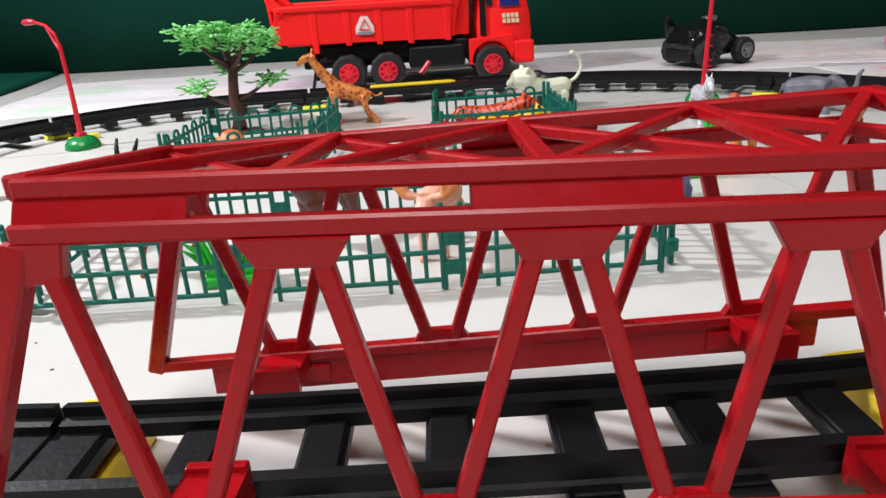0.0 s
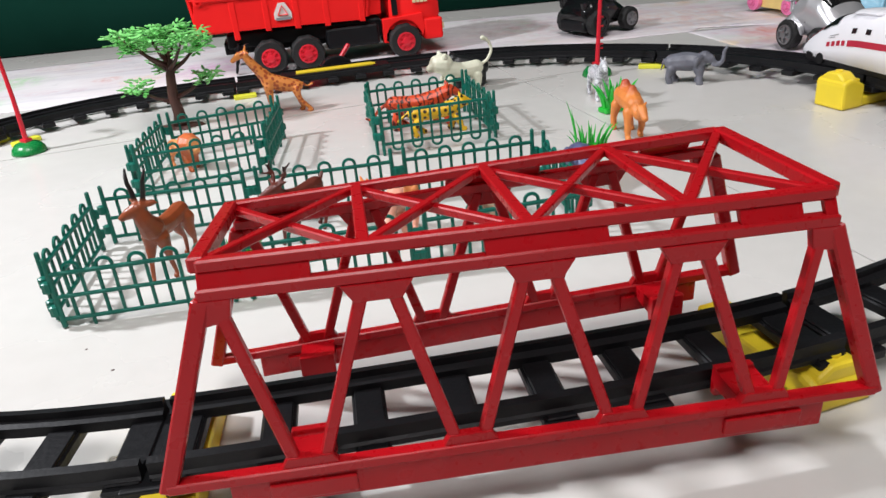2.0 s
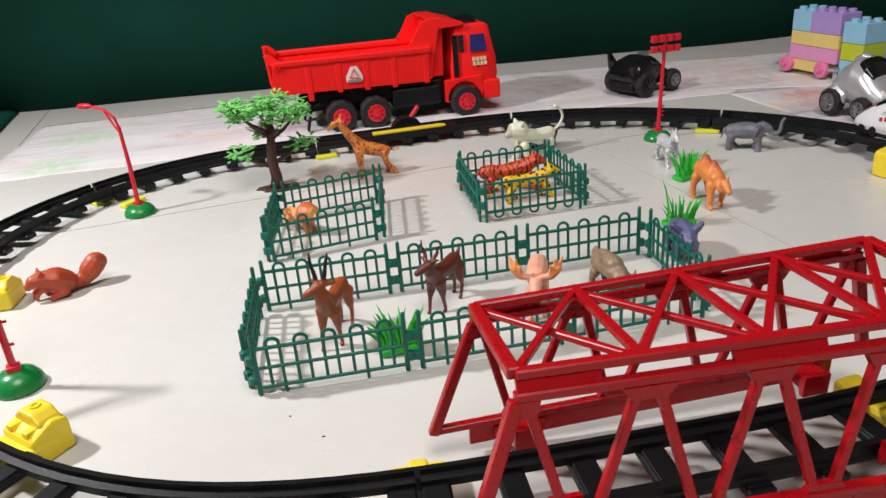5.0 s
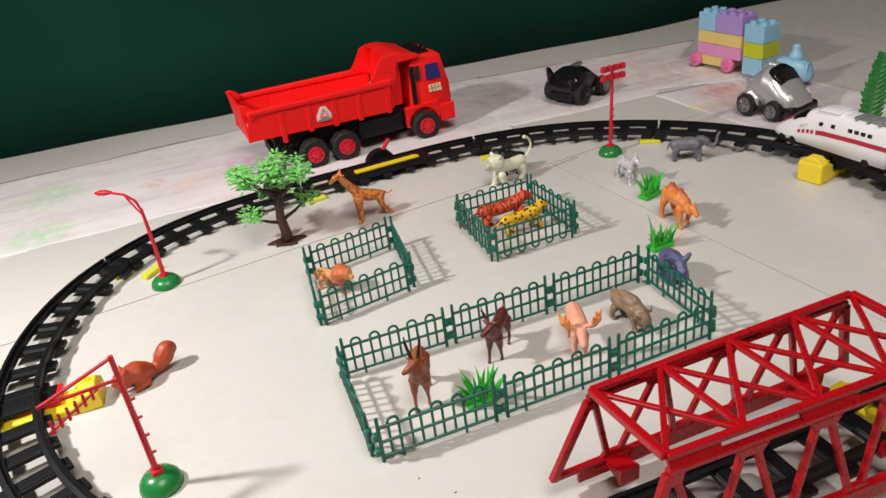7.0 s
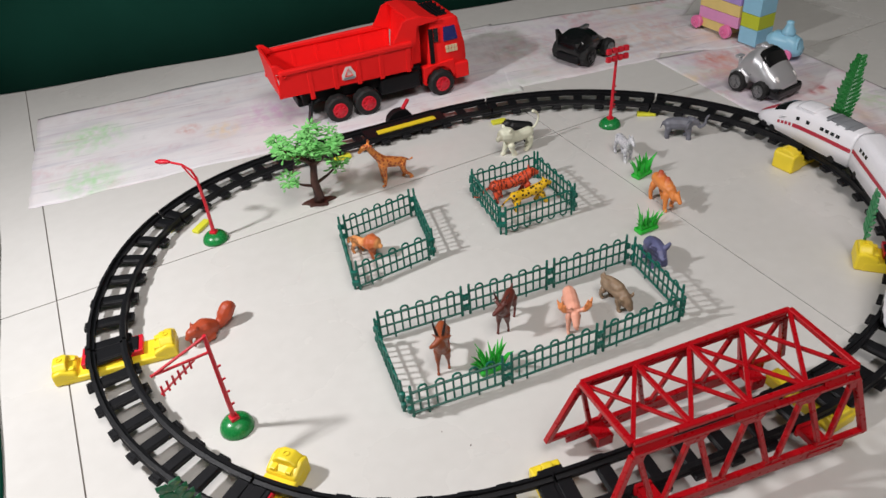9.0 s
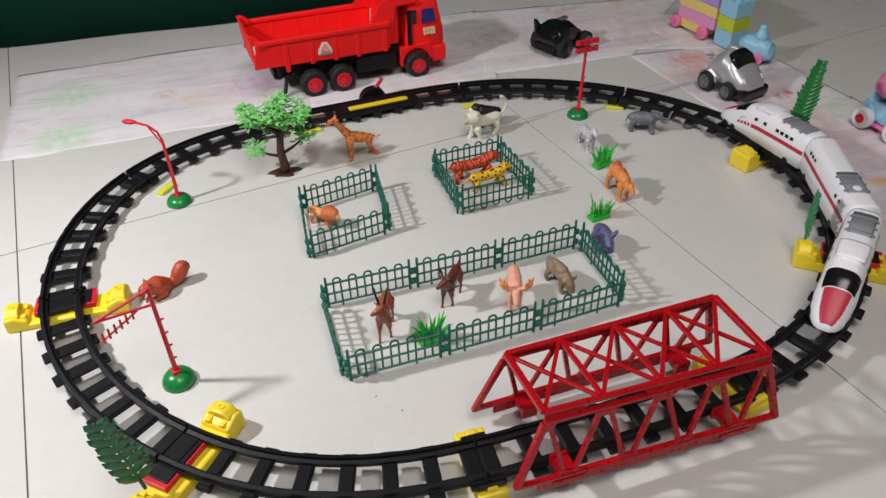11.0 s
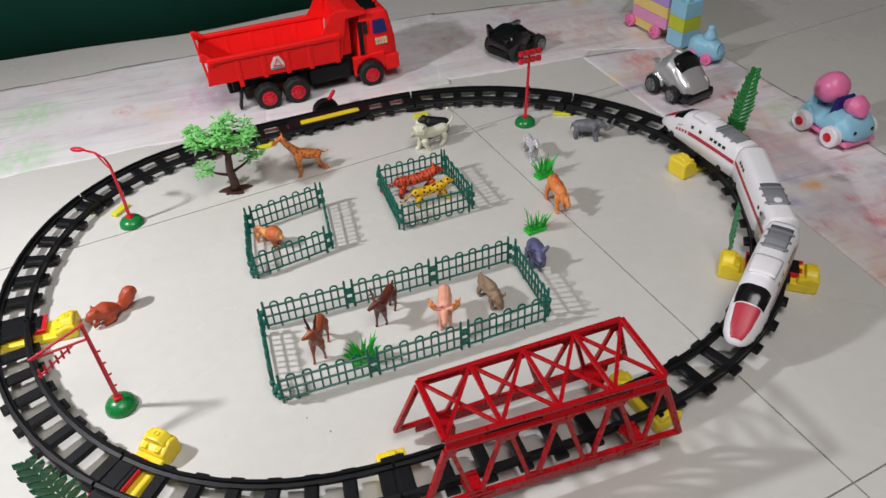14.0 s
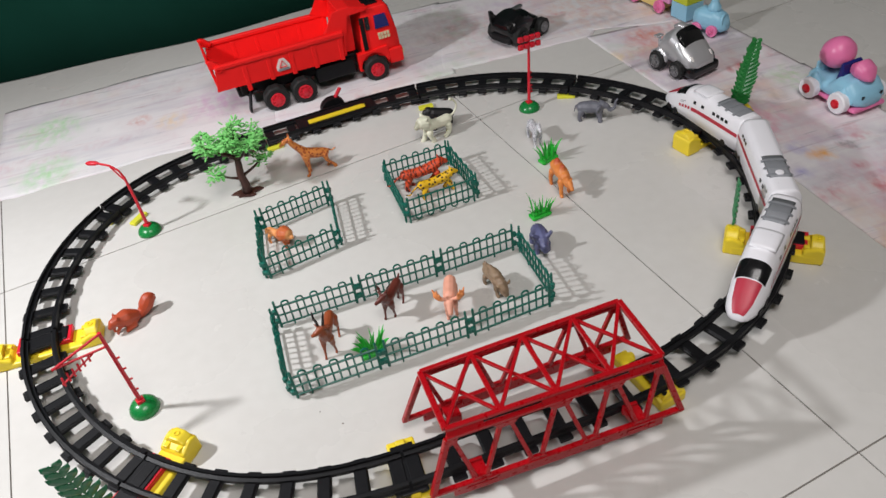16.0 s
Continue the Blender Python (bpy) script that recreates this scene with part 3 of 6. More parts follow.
# ---------- bridge ----------
def bridge():
    root = thing("truss_bridge", pose(0.127, 0.2474, 0.0, 0, 0, 2.5), "dark red plastic toy truss bridge over the track", "toy bridge")
    L, W, ZB = 0.1026, 0.0417, 0.0222
    l, w, zt = 0.0842, 0.0323, 0.0846
    for s in (-1, 1):
        side = part("bottom_beam", bb(lambda bm: (beam(bm, (-L, s * W, ZB), (L, s * W, ZB), 0.0048, 0.0034, 0.0005), box(bm, -L + 0.016, L - 0.016, s * W - 0.0015, s * W + 0.0015, ZB - 0.0105, ZB, 0.0005))), RED, root)
        for x in (-0.0641, 0.0672):
            hook = [(s * a, ZB + b) for a, b in ((W + 0.001, -0.0035), (W - 0.0155, -0.0035), (W - 0.0155, -0.0075), (W - 0.0185, -0.0075), (W - 0.0185, 0.0032), (W - 0.0155, 0.0032), (W - 0.0155, 0.0014), (W + 0.001, 0.0014))]
            part("track_bracket", bb(lambda bm: prism(bm, hook, -x - 0.0062, -x + 0.0062, 0.0005, Matrix.Rotation(math.pi / 2, 4, "Z"))), RED, side)
            part("foot_plate", bb(lambda bm: box(bm, x - 0.012, x + 0.012, s * W - 0.0026, s * W + 0.0026, ZB - 0.0088, ZB - 0.003, 0.0005)), RED, side)
        top = part("top_beam", bb(lambda bm: beam(bm, (-l - 0.0008, s * (w + 0.0026), zt - 0.0072), (l + 0.0008, s * (w + 0.0026), zt - 0.0072), 0.0046, 0.0036, 0.0006)), RED, root)
        part("roof_beam", bb(lambda bm: beam(bm, (-l, s * w, zt), (l, s * w, zt), 0.0046, 0.0036, 0.0006)), RED, root)
        for x, half in ((-0.0705, 0.0138), (0.004, 0.0165), (0.0655, 0.009), (0.0826, 0.0018)):
            slant = [(s * a, b) for a, b in ((w + 0.0014, zt - 0.0008), (w + 0.0042, zt - 0.0058), (w + 0.0024, zt - 0.0064), (w - 0.0006, zt - 0.0014))]
            part("spacer_plate", bb(lambda bm: prism(bm, slant, -x - half, -x + half, 0.0003, Matrix.Rotation(math.pi / 2, 4, "Z"))), RED, top)
        tops = [-l, -0.0408, 0.0016, 0.0436, l]
        bots = [-0.0641, -0.0198, 0.0243, 0.0672]
        zl = zt - 0.0088

        def at(x, z):
            t = (z - ZB) / (zl - ZB)
            return Vector((x, s * (W + (w + 0.0024 - W) * t), z))
        for e in (-1, 1):
            part("corner_plate", bb(lambda bm: prism(bm, ((e * (l + 0.001), zl + 0.0004), (e * (l - 0.0075), zl + 0.0004), (e * (l - 0.0062), zl - 0.0062), (e * (l + 0.0012), zl - 0.0075)), s * (w + 0.0034) - 0.0015, s * (w + 0.0034) + 0.0015, 0.0004)), RED, top)
            part("end_post", bb(lambda bm: beam(bm, (e * L, s * W, ZB - 0.0015), (e * l, s * (w + 0.0024), zl), 0.0046, 0.005, 0.0006, (0, 1, 0))), RED, root)
        for i, xb in enumerate(bots):
            for xt, off, offt in ((tops[i], -0.0035, 0.003), (tops[i + 1], 0.0035, -0.003)):
                part("diagonal", bb(lambda bm: beam(bm, at(xb + off, ZB + 0.001), at(xt + offt, zl), 0.0034, 0.0035, 0.0005, (0, 1, 0))), RED, root)
            part("gusset_plate", bb(lambda bm: prism(bm, ((xb - 0.0088, ZB), (xb + 0.0088, ZB), (xb + 0.006, ZB + 0.005), (xb - 0.006, ZB + 0.005)), s * W - 0.0016, s * W + 0.0016, 0.0004)), RED, side)
        for xt in tops[1:4]:
            part("gusset_plate", bb(lambda bm: prism(bm, ((xt - 0.0095, zl), (xt + 0.0095, zl), (xt + 0.0062, zl - 0.0054), (xt - 0.0062, zl - 0.0054)), s * (w + 0.0034) - 0.0016, s * (w + 0.0034) + 0.0016, 0.0004)), RED, top)
    for x in (-l, l):
        part("end_beam", bb(lambda bm: beam(bm, (x, -w, zt), (x, w, zt), 0.0046, 0.0044, 0.0006)), RED, root)
    for x in (-0.043, 0.0, 0.043):
        part("cross_beam", bb(lambda bm: beam(bm, (x, -w, zt + 0.0004), (x, w, zt + 0.0004), 0.0036, 0.0028, 0.0004)), RED, root)
    xs = [-l, -0.043, 0.0, 0.043, l]
    for a, b in zip(xs, xs[1:]):
        part("cross_brace", bb(lambda bm: beam(bm, (a, -w, zt), (b, w, zt), 0.003, 0.0026, 0.0004)), RED, root)
        part("cross_brace", bb(lambda bm: beam(bm, (a, w, zt - 0.0008), (b, -w, zt - 0.0008), 0.003, 0.0026, 0.0004)), RED, root)
    # the light moulding sits askew: it leans a little, and the side that faces the animals hangs lower
    for ob in root.children_recursive:
        for v in ob.data.vertices:
            t = min(1.2, max(-0.2, (v.co.y + 0.0375) / 0.075))
            up = (v.co.z - ZB) / (zt - ZB)
            v.co += Vector((0.0012 * up, -0.002 * up, (1 - 2 * t) * (0.0035 - 0.0023 * v.co.x / 0.0845)))
    return root


bridge()


# ---------- fences ----------
def fence_panel():
    """One panel: two plain posts, three rails and five loops whose legs run down to the lowest rail."""
    root = thing("fence_panel", Matrix.Identity(4), "dark green plastic toy fence panel with looped top", "toy fence", "toy fence panels")
    h = 0.039
    for s in (-1, 1):
        bm = bmesh.new()
        tube(bm, ((s * h, 0, 0.0008), (s * h, 0, 0.02), (s * h, 0, 0.0352), (s * h, 0, 0.0358)), (0.0014, 0.0014, 0.0012, 0.0007), 8)
        post = part("post", bm, GREEN, root)
        for z in (0.0095, 0.0215):
            bm = bmesh.new()
            lathe(bm, ((0.0012, z - 0.0028), (0.0024, z - 0.0022), (0.0024, z + 0.0022), (0.0012, z + 0.0028)), 8, Matrix.Translation((s * (h + 0.0022), 0, 0)))
            part("clip", bm, GREEN, post)
    for z, r in ((0.0045, 0.0011), (0.016, 0.0011), (0.0275, 0.0012)):
        bm = bmesh.new()
        tube(bm, ((-h, 0, z), (h, 0, z)), r, 6)
        part("rail", bm, GREEN, root)
    for i in range(5):
        x = -0.0288 + i * 0.0144
        bm = bmesh.new()
        r = 0.0034
        pts = [(x - r, 0.0006, 0.0045), (x - r, 0.0006, 0.028)] + [(x - r * math.cos(math.pi * k / 8), 0.0006, 0.0292 + r * 0.9 * math.sin(math.pi * k / 8)) for k in range(9)] + [(x + r, 0.0006, 0.028), (x + r, 0.0006, 0.0045)]
        tube(bm, pts, 0.00095, 5)
        part("loop", bm, GREEN, root)
    for x in (-0.0254, 0.0178):
        bm = bmesh.new()
        tube(bm, ((x, 0, 0.0), (x, 0, 0.006)), 0.0009, 6)
        part("foot", bm, GREEN, root)
    return root


def fence_between(master, a, b, flip=False):
    a, b = Vector(a), Vector(b)
    mid = (a + b) / 2
    yaw = math.degrees(math.atan2(b.y - a.y, b.x - a.x))
    m = pose(mid.x, mid.y, 0, 0, 0, yaw)
    if flip:
        m = m @ pose(0, 0, 0.0358, 180, 0, 0)
    if master.get("placed"):
        return copy_thing(master, m)
    master["placed"] = 1
    master.matrix_world = m
    return master


PANEL = fence_panel()
for a, b, f in (((-0.066, 0.354), (0.021, 0.359), False), ((0.021, 0.359), (0.106, 0.365), False), ((0.106, 0.365), (0.191, 0.374), False),
                ((-0.069, 0.449), (0.016, 0.453), False), ((0.016, 0.453), (0.102, 0.458), False), ((0.102, 0.458), (0.187, 0.465), False),
                ((-0.067, 0.356), (-0.07, 0.447), False), ((0.193, 0.378), (0.189, 0.462), False),
                ((-0.072, 0.526), (0.011, 0.546), False), ((-0.068, 0.608), (0.015, 0.63), False), ((-0.073, 0.528), (-0.07, 0.609), False), ((0.0135, 0.549), (0.0165, 0.629), False),
                ((0.091, 0.555), (0.176, 0.563), True), ((0.086, 0.64), (0.167, 0.648), False), ((0.09, 0.557), (0.086, 0.638), True), ((0.178, 0.566), (0.168, 0.647), False)):
    fence_between(PANEL, a, b, f)
del PANEL["placed"]


# ---------- switch on the back straight ----------
def track_switch():
    p, d, n = track_frame(radians(97))
    root = thing("track_switch", Matrix.Translation((p.x, p.y, 0)) @ Matrix.Rotation(math.atan2(-d.y, -d.x), 4, "Z"), "black track switch box with yellow strip and red lever", "track switch")
    z = p.z
    part("yellow_strip", bb(lambda bm: prism(bm, ((-0.04, z + 0.0096), (0.036, z + 0.0096), (0.041, z + 0.0108), (0.036, z + 0.0118), (-0.04, z + 0.0118)), -0.0125, -0.0035, 0.0005)), YELLOW, root, "flat yellow plastic strip")
    part("switch_plate", bb(lambda bm: box(bm, -0.055, 0.055, -0.0185, 0.0185, z + 0.004, z + 0.0085, 0.0006)), BLACK, root)
    bm = bmesh.new()
    pts = [(0.018 * math.cos(math.pi * k / 12), 0.0165 * math.sin(math.pi * k / 12)) for k in range(13)]
    prism(bm, pts, 0.024, 0.036, 0.0008, pose(0.004, 0, z))
    part("switch_box", bm, BLACK, root)
    lever = bmesh.new()
    beam(lever, (0.008, 0.03, z + 0.012), (0.02, 0.032, z + 0.026), 0.0052, 0.0044, 0.0012)
    part("lever", lever, SIGNAL_RED, root, "red plastic switch lever")
    return root


track_switch()


# ---------- train ----------
def car_section(x, u, shape, off=0.0):
    """A point on a car's skin: x along it, u from one sill over the roof to the other."""
    w, h, b, n = shape(x)
    a = math.pi * (1 - u)
    c, s = math.cos(a), math.sin(a)
    y = (w + off) * math.copysign(abs(c) ** (2 / n), c)
    z = b + (h + off - b) * abs(s) ** (2 / n)
    return Vector((x, y, z))


def skin(bm, shape, x0, x1, u0, u1, off, nx, nu, close=False):
    g = [[bm.verts.new(car_section(x0 + (x1 - x0) * i / nx, u0 + (u1 - u0) * j / nu, shape, off)) for j in range(nu + 1)] for i in range(nx + 1)]
    for a, b in zip(g, g[1:]):
        for j in range(nu):
            bm.faces.new((a[j], a[j + 1], b[j + 1], b[j]))
    if close:
        bm.faces.new(g[0])
        bm.faces.new(g[-1][::-1])
        for a, b in zip(g, g[1:]):
            bm.faces.new((a[0], b[0], b[-1], a[-1]))
    return g


def interp(x, table):
    for (x0, *a), (x1, *b) in zip(table, table[1:]):
        if x <= x1:
            t = max(0.0, min(1.0, (x - x0) / (x1 - x0)))
            t = t * t * (3 - 2 * t) if len(table) > 9 else t
            return [p + (q - p) * t for p, q in zip(a, b)]
    return list(table[-1][1:])


LOCO = ((-0.066, 0.0163, 0.0465, 0.009, 4.2), (-0.03, 0.0166, 0.0468, 0.009, 4.0), (0.004, 0.0166, 0.0466, 0.009, 3.6), (0.022, 0.0163, 0.0445, 0.009, 3.2), (0.036, 0.0165, 0.0395, 0.009, 2.9), (0.05, 0.0152, 0.0305, 0.0088, 2.7), (0.062, 0.0128, 0.0225, 0.0086, 2.6), (0.07, 0.0088, 0.0165, 0.0086, 2.4), (0.0735, 0.004, 0.0125, 0.009, 2.2))
COACH = ((-0.064, 0.0163, 0.0465, 0.009, 4.2), (0.064, 0.0163, 0.0465, 0.009, 4.2))


def train_car(a_front, a_back, loco, reverse, label):
    # the axles run on the track, and the ends hang out over the curve
    inset = ((0.15, 0.24) if reverse else (0.24, 0.15)) if loco else (0.19, 0.19)
    pf = track_point(radians(a_front + (a_back - a_front) * inset[0]))
    pb = track_point(radians(a_back + (a_front - a_back) * inset[1]))
    d = (pf - pb).normalized()
    mid = (pf + pb) / 2 + d * ((-0.0025 if reverse else 0.0025) if loco else 0)
    yaw = math.degrees(math.atan2(d.y, d.x)) + (180 if reverse else 0)
    root = thing("toy_train_car", pose(mid.x, mid.y, mid.z + 0.006, 0, 0, yaw), label, "toy train", "toy train cars")
    table = LOCO if loco else COACH
    shape = lambda x: interp(x, table)
    x0, x1 = table[0][0], table[-1][0]
    bm = bmesh.new()
    skin(bm, shape, x0, x1, 0, 1, 0, 44, 28, True)
    part("body", bm, WHITE, root, "glossy white plastic shell", True)
    for u0, u1 in ((0.055, 0.092), (0.908, 0.945)):
        bm = bmesh.new()
        skin(bm, shape, x0 + 0.001, 0.013 if loco else x1 - 0.001, u0, u1, 0.0003, 24, 3)
        part("stripe", bm, STRIPE, root, "dark red painted stripe", True)
    if loco:
        for u0, u1 in ((0.058, 0.09), (0.91, 0.942)):
            for k in range(4):
                bm = bmesh.new()
                skin(bm, shape, 0.0155 + 0.0052 * k, 0.0189 + 0.0052 * k, u0, u1, 0.0003, 1, 2)
                part("stripe_dash", bm, STRIPE, root)
    sides = ((0.142, 0.19), (0.81, 0.858))
    spots = [-0.048, -0.041, -0.034, -0.027, -0.008, 0.006] if loco else [-0.05, -0.043, -0.036, 0.03, 0.04]
    for u0, u1 in sides:
        for x in spots:
            bm = bmesh.new()
            skin(bm, shape, x, x + 0.0047, u0, u1, 0.0003, 1, 2)
            part("window", bm, WINDOW_BLACK, root)
    roof = (-0.058, -0.022) if loco else (0.006, 0.042)
    bm = bmesh.new()
    skin(bm, shape, roof[0], roof[1], 0.39, 0.61, 0.0008, 2, 6, True)
    part("roof_panel", bm, GREY_TRIM, root, "grey painted roof panel", True)
    for x in (roof[0] + 0.006, (roof[0] + roof[1]) / 2, roof[1] - 0.006):
        bm = bmesh.new()
        skin(bm, shape, x, x + 0.003, 0.34, 0.66, 0.0012, 1, 6, True)
        part("roof_rib", bm, GREY_TRIM, root)
    if loco:
        bm = bmesh.new()
        skin(bm, shape, -0.008, 0.016, 0.34, 0.66, 0.0024, 8, 8, True)
        part("roof_hump", bm, WHITE, root, "", True)
        bm = bmesh.new()
        skin(bm, shape, 0.0285, 0.0445, 0.25, 0.75, 0.0006, 8, 18)
        part("windscreen", bm, GLOSS_BLACK, root, "glossy black windscreen", True)
        bm = bmesh.new()
        skin(bm, shape, 0.0455, 0.0715, 0.31, 0.69, 0.0006, 10, 18)
        part("nose_cover", bm, STRIPE, root, "translucent red nose cover", True)
        for u0, u1, x, n in ((0.135, 0.142, 0.0235, 0.009), (0.118, 0.124, 0.0265, 0.007), (0.858, 0.865, 0.0235, 0.009), (0.876, 0.882, 0.0265, 0.007)):
            bm = bmesh.new()
            skin(bm, shape, x, x + n, u0, u1, 0.0003, 4, 1)
            part("script_bar", bm, GREY_TRIM, root)
    else:
        bm = bmesh.new()
        lathe(bm, ((0.004, 0.0462), (0.004, 0.0482), (0.003, 0.0486)), 16, Matrix.Translation((0.036, 0, 0)))
        part("roof_knob", bm, WHITE, root)
    bm = bmesh.new()
    box(bm, x0 + 0.002, (0.058 if loco else x1 - 0.002), -0.0152, 0.0152, 0.0045, 0.0115, 0.001)
    part("underframe", bm, BLACK, root)
    for x in (-0.045, 0.04):
        for s in (-1, 1):
            bm = bmesh.new()
            lathe(bm, ((0.0042, -0.0015), (0.0046, -0.0005), (0.0046, 0.001), (0.003, 0.0014)), 16, pose(x, s * 0.0152, 0.0085, 90, 0, 0))
            part("wheel", bm, BLACK, root)
    bm = bmesh.new()
    box(bm, x0 - 0.008, x0 + 0.002, -0.004, 0.004, 0.0055, 0.0085, 0.0008)
    part("coupling", bm, SIGNAL_RED, root, "red plastic coupling")
    return root


train_car(-48.75, -26.45, True, False, "white toy bullet train engine with red nose on the track")
train_car(-25.65, -6.0, False, False, "white toy train coach with red stripe on the track")
train_car(-5.2, 16.15, True, True, "white toy bullet train end car trailing the coach")


# ---------- dump truck ----------
def wheel(parent, x, y, r, width, hub_mat, side, hub_r=0.62, spokes=6, tyre=None):
    """A tyre with a notched tread, and a rim with spokes set into its outer face."""
    bm = bmesh.new()
    h = width / 2
    n = 40
    prof = ((0.6, -1.0, 0), (0.88, -1.0, 0), (0.985, -0.7, 1), (0.985, 0.7, 1), (0.88, 1.0, 0), (0.6, 1.0, 0))
    rings = []
    for q, z, tread in prof:
        ring = []
        for k in range(n):
            rr = r * (q + (0.02 if k % 4 < 2 else -0.02) * tread * (tyre is None))
            ring.append(bm.verts.new((x + rr * math.cos(2 * math.pi * k / n), y + z * h, r + rr * math.sin(2 * math.pi * k / n))))
        rings.append(ring)
    for ra, rb in zip(rings, rings[1:]):
        for k in range(n):
            bm.faces.new((ra[k], ra[(k + 1) % n], rb[(k + 1) % n], rb[k]))
    bm.faces.new(rings[0][::-1])
    bm.faces.new(rings[-1])
    w = part("wheel", bm, tyre or TYRE, parent, "")
    bm = bmesh.new()
    o = side * (h + 0.0006)
    lathe(bm, ((r * hub_r, -0.0009), (r * hub_r, 0.0009), (r * hub_r * 0.86, 0.0012), (r * hub_r * 0.8, 0.0), (r * 0.26, 0.0), (r * 0.24, 0.0022), (r * 0.1, 0.0026)), 24, pose(x, y + o, r, -90 * side, 0, 0))
    for k in range(spokes):
        a = 2 * math.pi * k / spokes
        box(bm, -r * 0.07, r * 0.07, min(0, side * 0.0016), max(0, side * 0.0016), r * 0.18, r * hub_r * 0.9, 0, Matrix.Translation((x, y + o, r)) @ Matrix.Rotation(a, 4, "Y"))
    part("rim", bm, hub_mat, w, "")
    return w


def dump_truck():
    root = thing("dump_truck", pose(0.043, 0.9425, 0, 0, 0, 6.8), "bright red plastic toy dump truck on the paper strip", "toy truck")
    part("chassis", bb(lambda bm: (box(bm, -0.115, 0.125, -0.017, 0.017, 0.022, 0.036, 0.002), box(bm, -0.11, 0.062, -0.03, 0.03, 0.03, 0.0455, 0.002), box(bm, -0.002, 0.058, -0.038, 0.038, 0.018, 0.041, 0.003))), BLACK, root, "black plastic underframe")
    bed = part("dump_bed", bb(lambda bm: box(bm, -0.128, 0.05, -0.034, 0.034, 0.045, 0.05, 0.001)), TRUCK_RED, root)
    for s in (-1, 1):
        lean = Matrix.Translation((0, s * 0.037, 0)) @ Matrix.Rotation(-s * 0.07, 4, "X") @ Matrix.Translation((0, s * 0.001, 0))

        def side_wall(bm):
            prism(bm, ((-0.1415, 0.0485), (0.043, 0.0435), (0.047, 0.085), (-0.135, 0.094)), -0.0012, 0.0012, 0.0004)
            prism(bm, ((-0.1365, 0.0865), (0.0475, 0.0775), (0.048, 0.0858), (-0.136, 0.0948)), -0.0034, 0.0034, 0.0022)
            bmesh.ops.transform(bm, matrix=lean, verts=bm.verts)
        wall = part("side_wall", bb(side_wall), TRUCK_RED, root)
        for x, low in ((-0.0975, 0.0375), (-0.063, 0.0435), (-0.031, 0.0425), (0.0016, 0.0415), (0.0405, 0.042)):
            part("rib", bb(lambda bm: (box(bm, x - 0.0032, x + 0.0032, min(0, s * 0.0019), max(0, s * 0.0019), low, 0.083, 0.0007), box(bm, x - 0.0026, x + 0.0026, min(0, -s * 0.0018), max(0, -s * 0.0018), 0.052, 0.083, 0.0006), bmesh.ops.transform(bm, matrix=lean, verts=bm.verts))), TRUCK_RED, wall)
        part("wing", bb(lambda bm: prism(bm, ((0.021, 0.0875), (0.0285, 0.095), (0.038, 0.1185), (0.046, 0.1215), (0.063, 0.1215), (0.089, 0.1105), (0.086, 0.1065), (0.0575, 0.1055), (0.0525, 0.074), (0.0465, 0.076)), s * 0.041 - 0.0015, s * 0.0395 + 0.0015, 0.0006)), TRUCK_RED, bed)
    part("bulkhead", bb(lambda bm: (prism(bm, ((0.044, 0.046), (0.0635, 0.046), (0.0655, 0.1065), (0.052, 0.1065)), -0.031, 0.031, 0.0005), prism(bm, ((0.044, 0.046), (0.047, 0.046), (0.056, 0.106), (0.066, 0.118), (0.062, 0.121), (0.052, 0.106)), -0.0415, 0.0415, 0.0004), prism(bm, ((0.046, 0.1195), (0.063, 0.1195), (0.089, 0.1085), (0.09, 0.111), (0.063, 0.1228), (0.046, 0.1228)), -0.041, 0.041, 0.0008))), TRUCK_RED, bed)
    part("tailgate", bb(lambda bm: (prism(bm, ((-0.1395, 0.047), (-0.1365, 0.047), (-0.1405, 0.104), (-0.1435, 0.104)), -0.041, 0.041, 0.0006), *[prism(bm, ((-0.1445, 0.1055), (-0.139, 0.1075), (-0.1345, 0.104), (-0.126, 0.0925), (-0.13, 0.086), (-0.1405, 0.09)), s * 0.041 - 0.003, s * 0.041 + 0.003, 0.0012) for s in (-1, 1)])), TRUCK_RED, bed)
    for s in (-1, 1):
        bm = bmesh.new()
        lathe(bm, ((0.0042, -0.003), (0.0042, 0.003), (0.0022, 0.0034), (0.0022, 0.001)), 14, pose(-0.131, s * 0.0445, 0.087, 90, 0, 0))
        part("hinge", bm, TRUCK_RED, bed)
    # warning sticker on the side walls
    for s in (-1, 1):
        rot = Matrix.Translation((-0.0455, s * 0.0447, 0.0655)) @ Matrix.Rotation(-s * 0.07, 4, "X")
        st = part("warning_sticker", bb(lambda bm: prism(bm, ((-0.0095, -0.0105), (0.0095, -0.0105), (0.0095, -0.0035), (0.0035, 0.0085), (-0.0035, 0.0085), (-0.0095, -0.0035)), -0.0003, 0.0003, 0, rot)), STICKER, bed, "white triangular warning sticker")
        y = s * 0.0006
        part("triangle", bb(lambda bm: (beam(bm, (-0.0055, y, -0.0035), (0, y, 0.0065), 0.0006, 0.0012, 0, (0, 1, 0)), beam(bm, (0.0055, y, -0.0035), (0, y, 0.0065), 0.0006, 0.0012, 0, (0, 1, 0)), beam(bm, (-0.0055, y, -0.0035), (0.0055, y, -0.0035), 0.0006, 0.0012, 0, (0, 1, 0)), bmesh.ops.transform(bm, matrix=rot, verts=bm.verts))), TRUCK_RED, st)
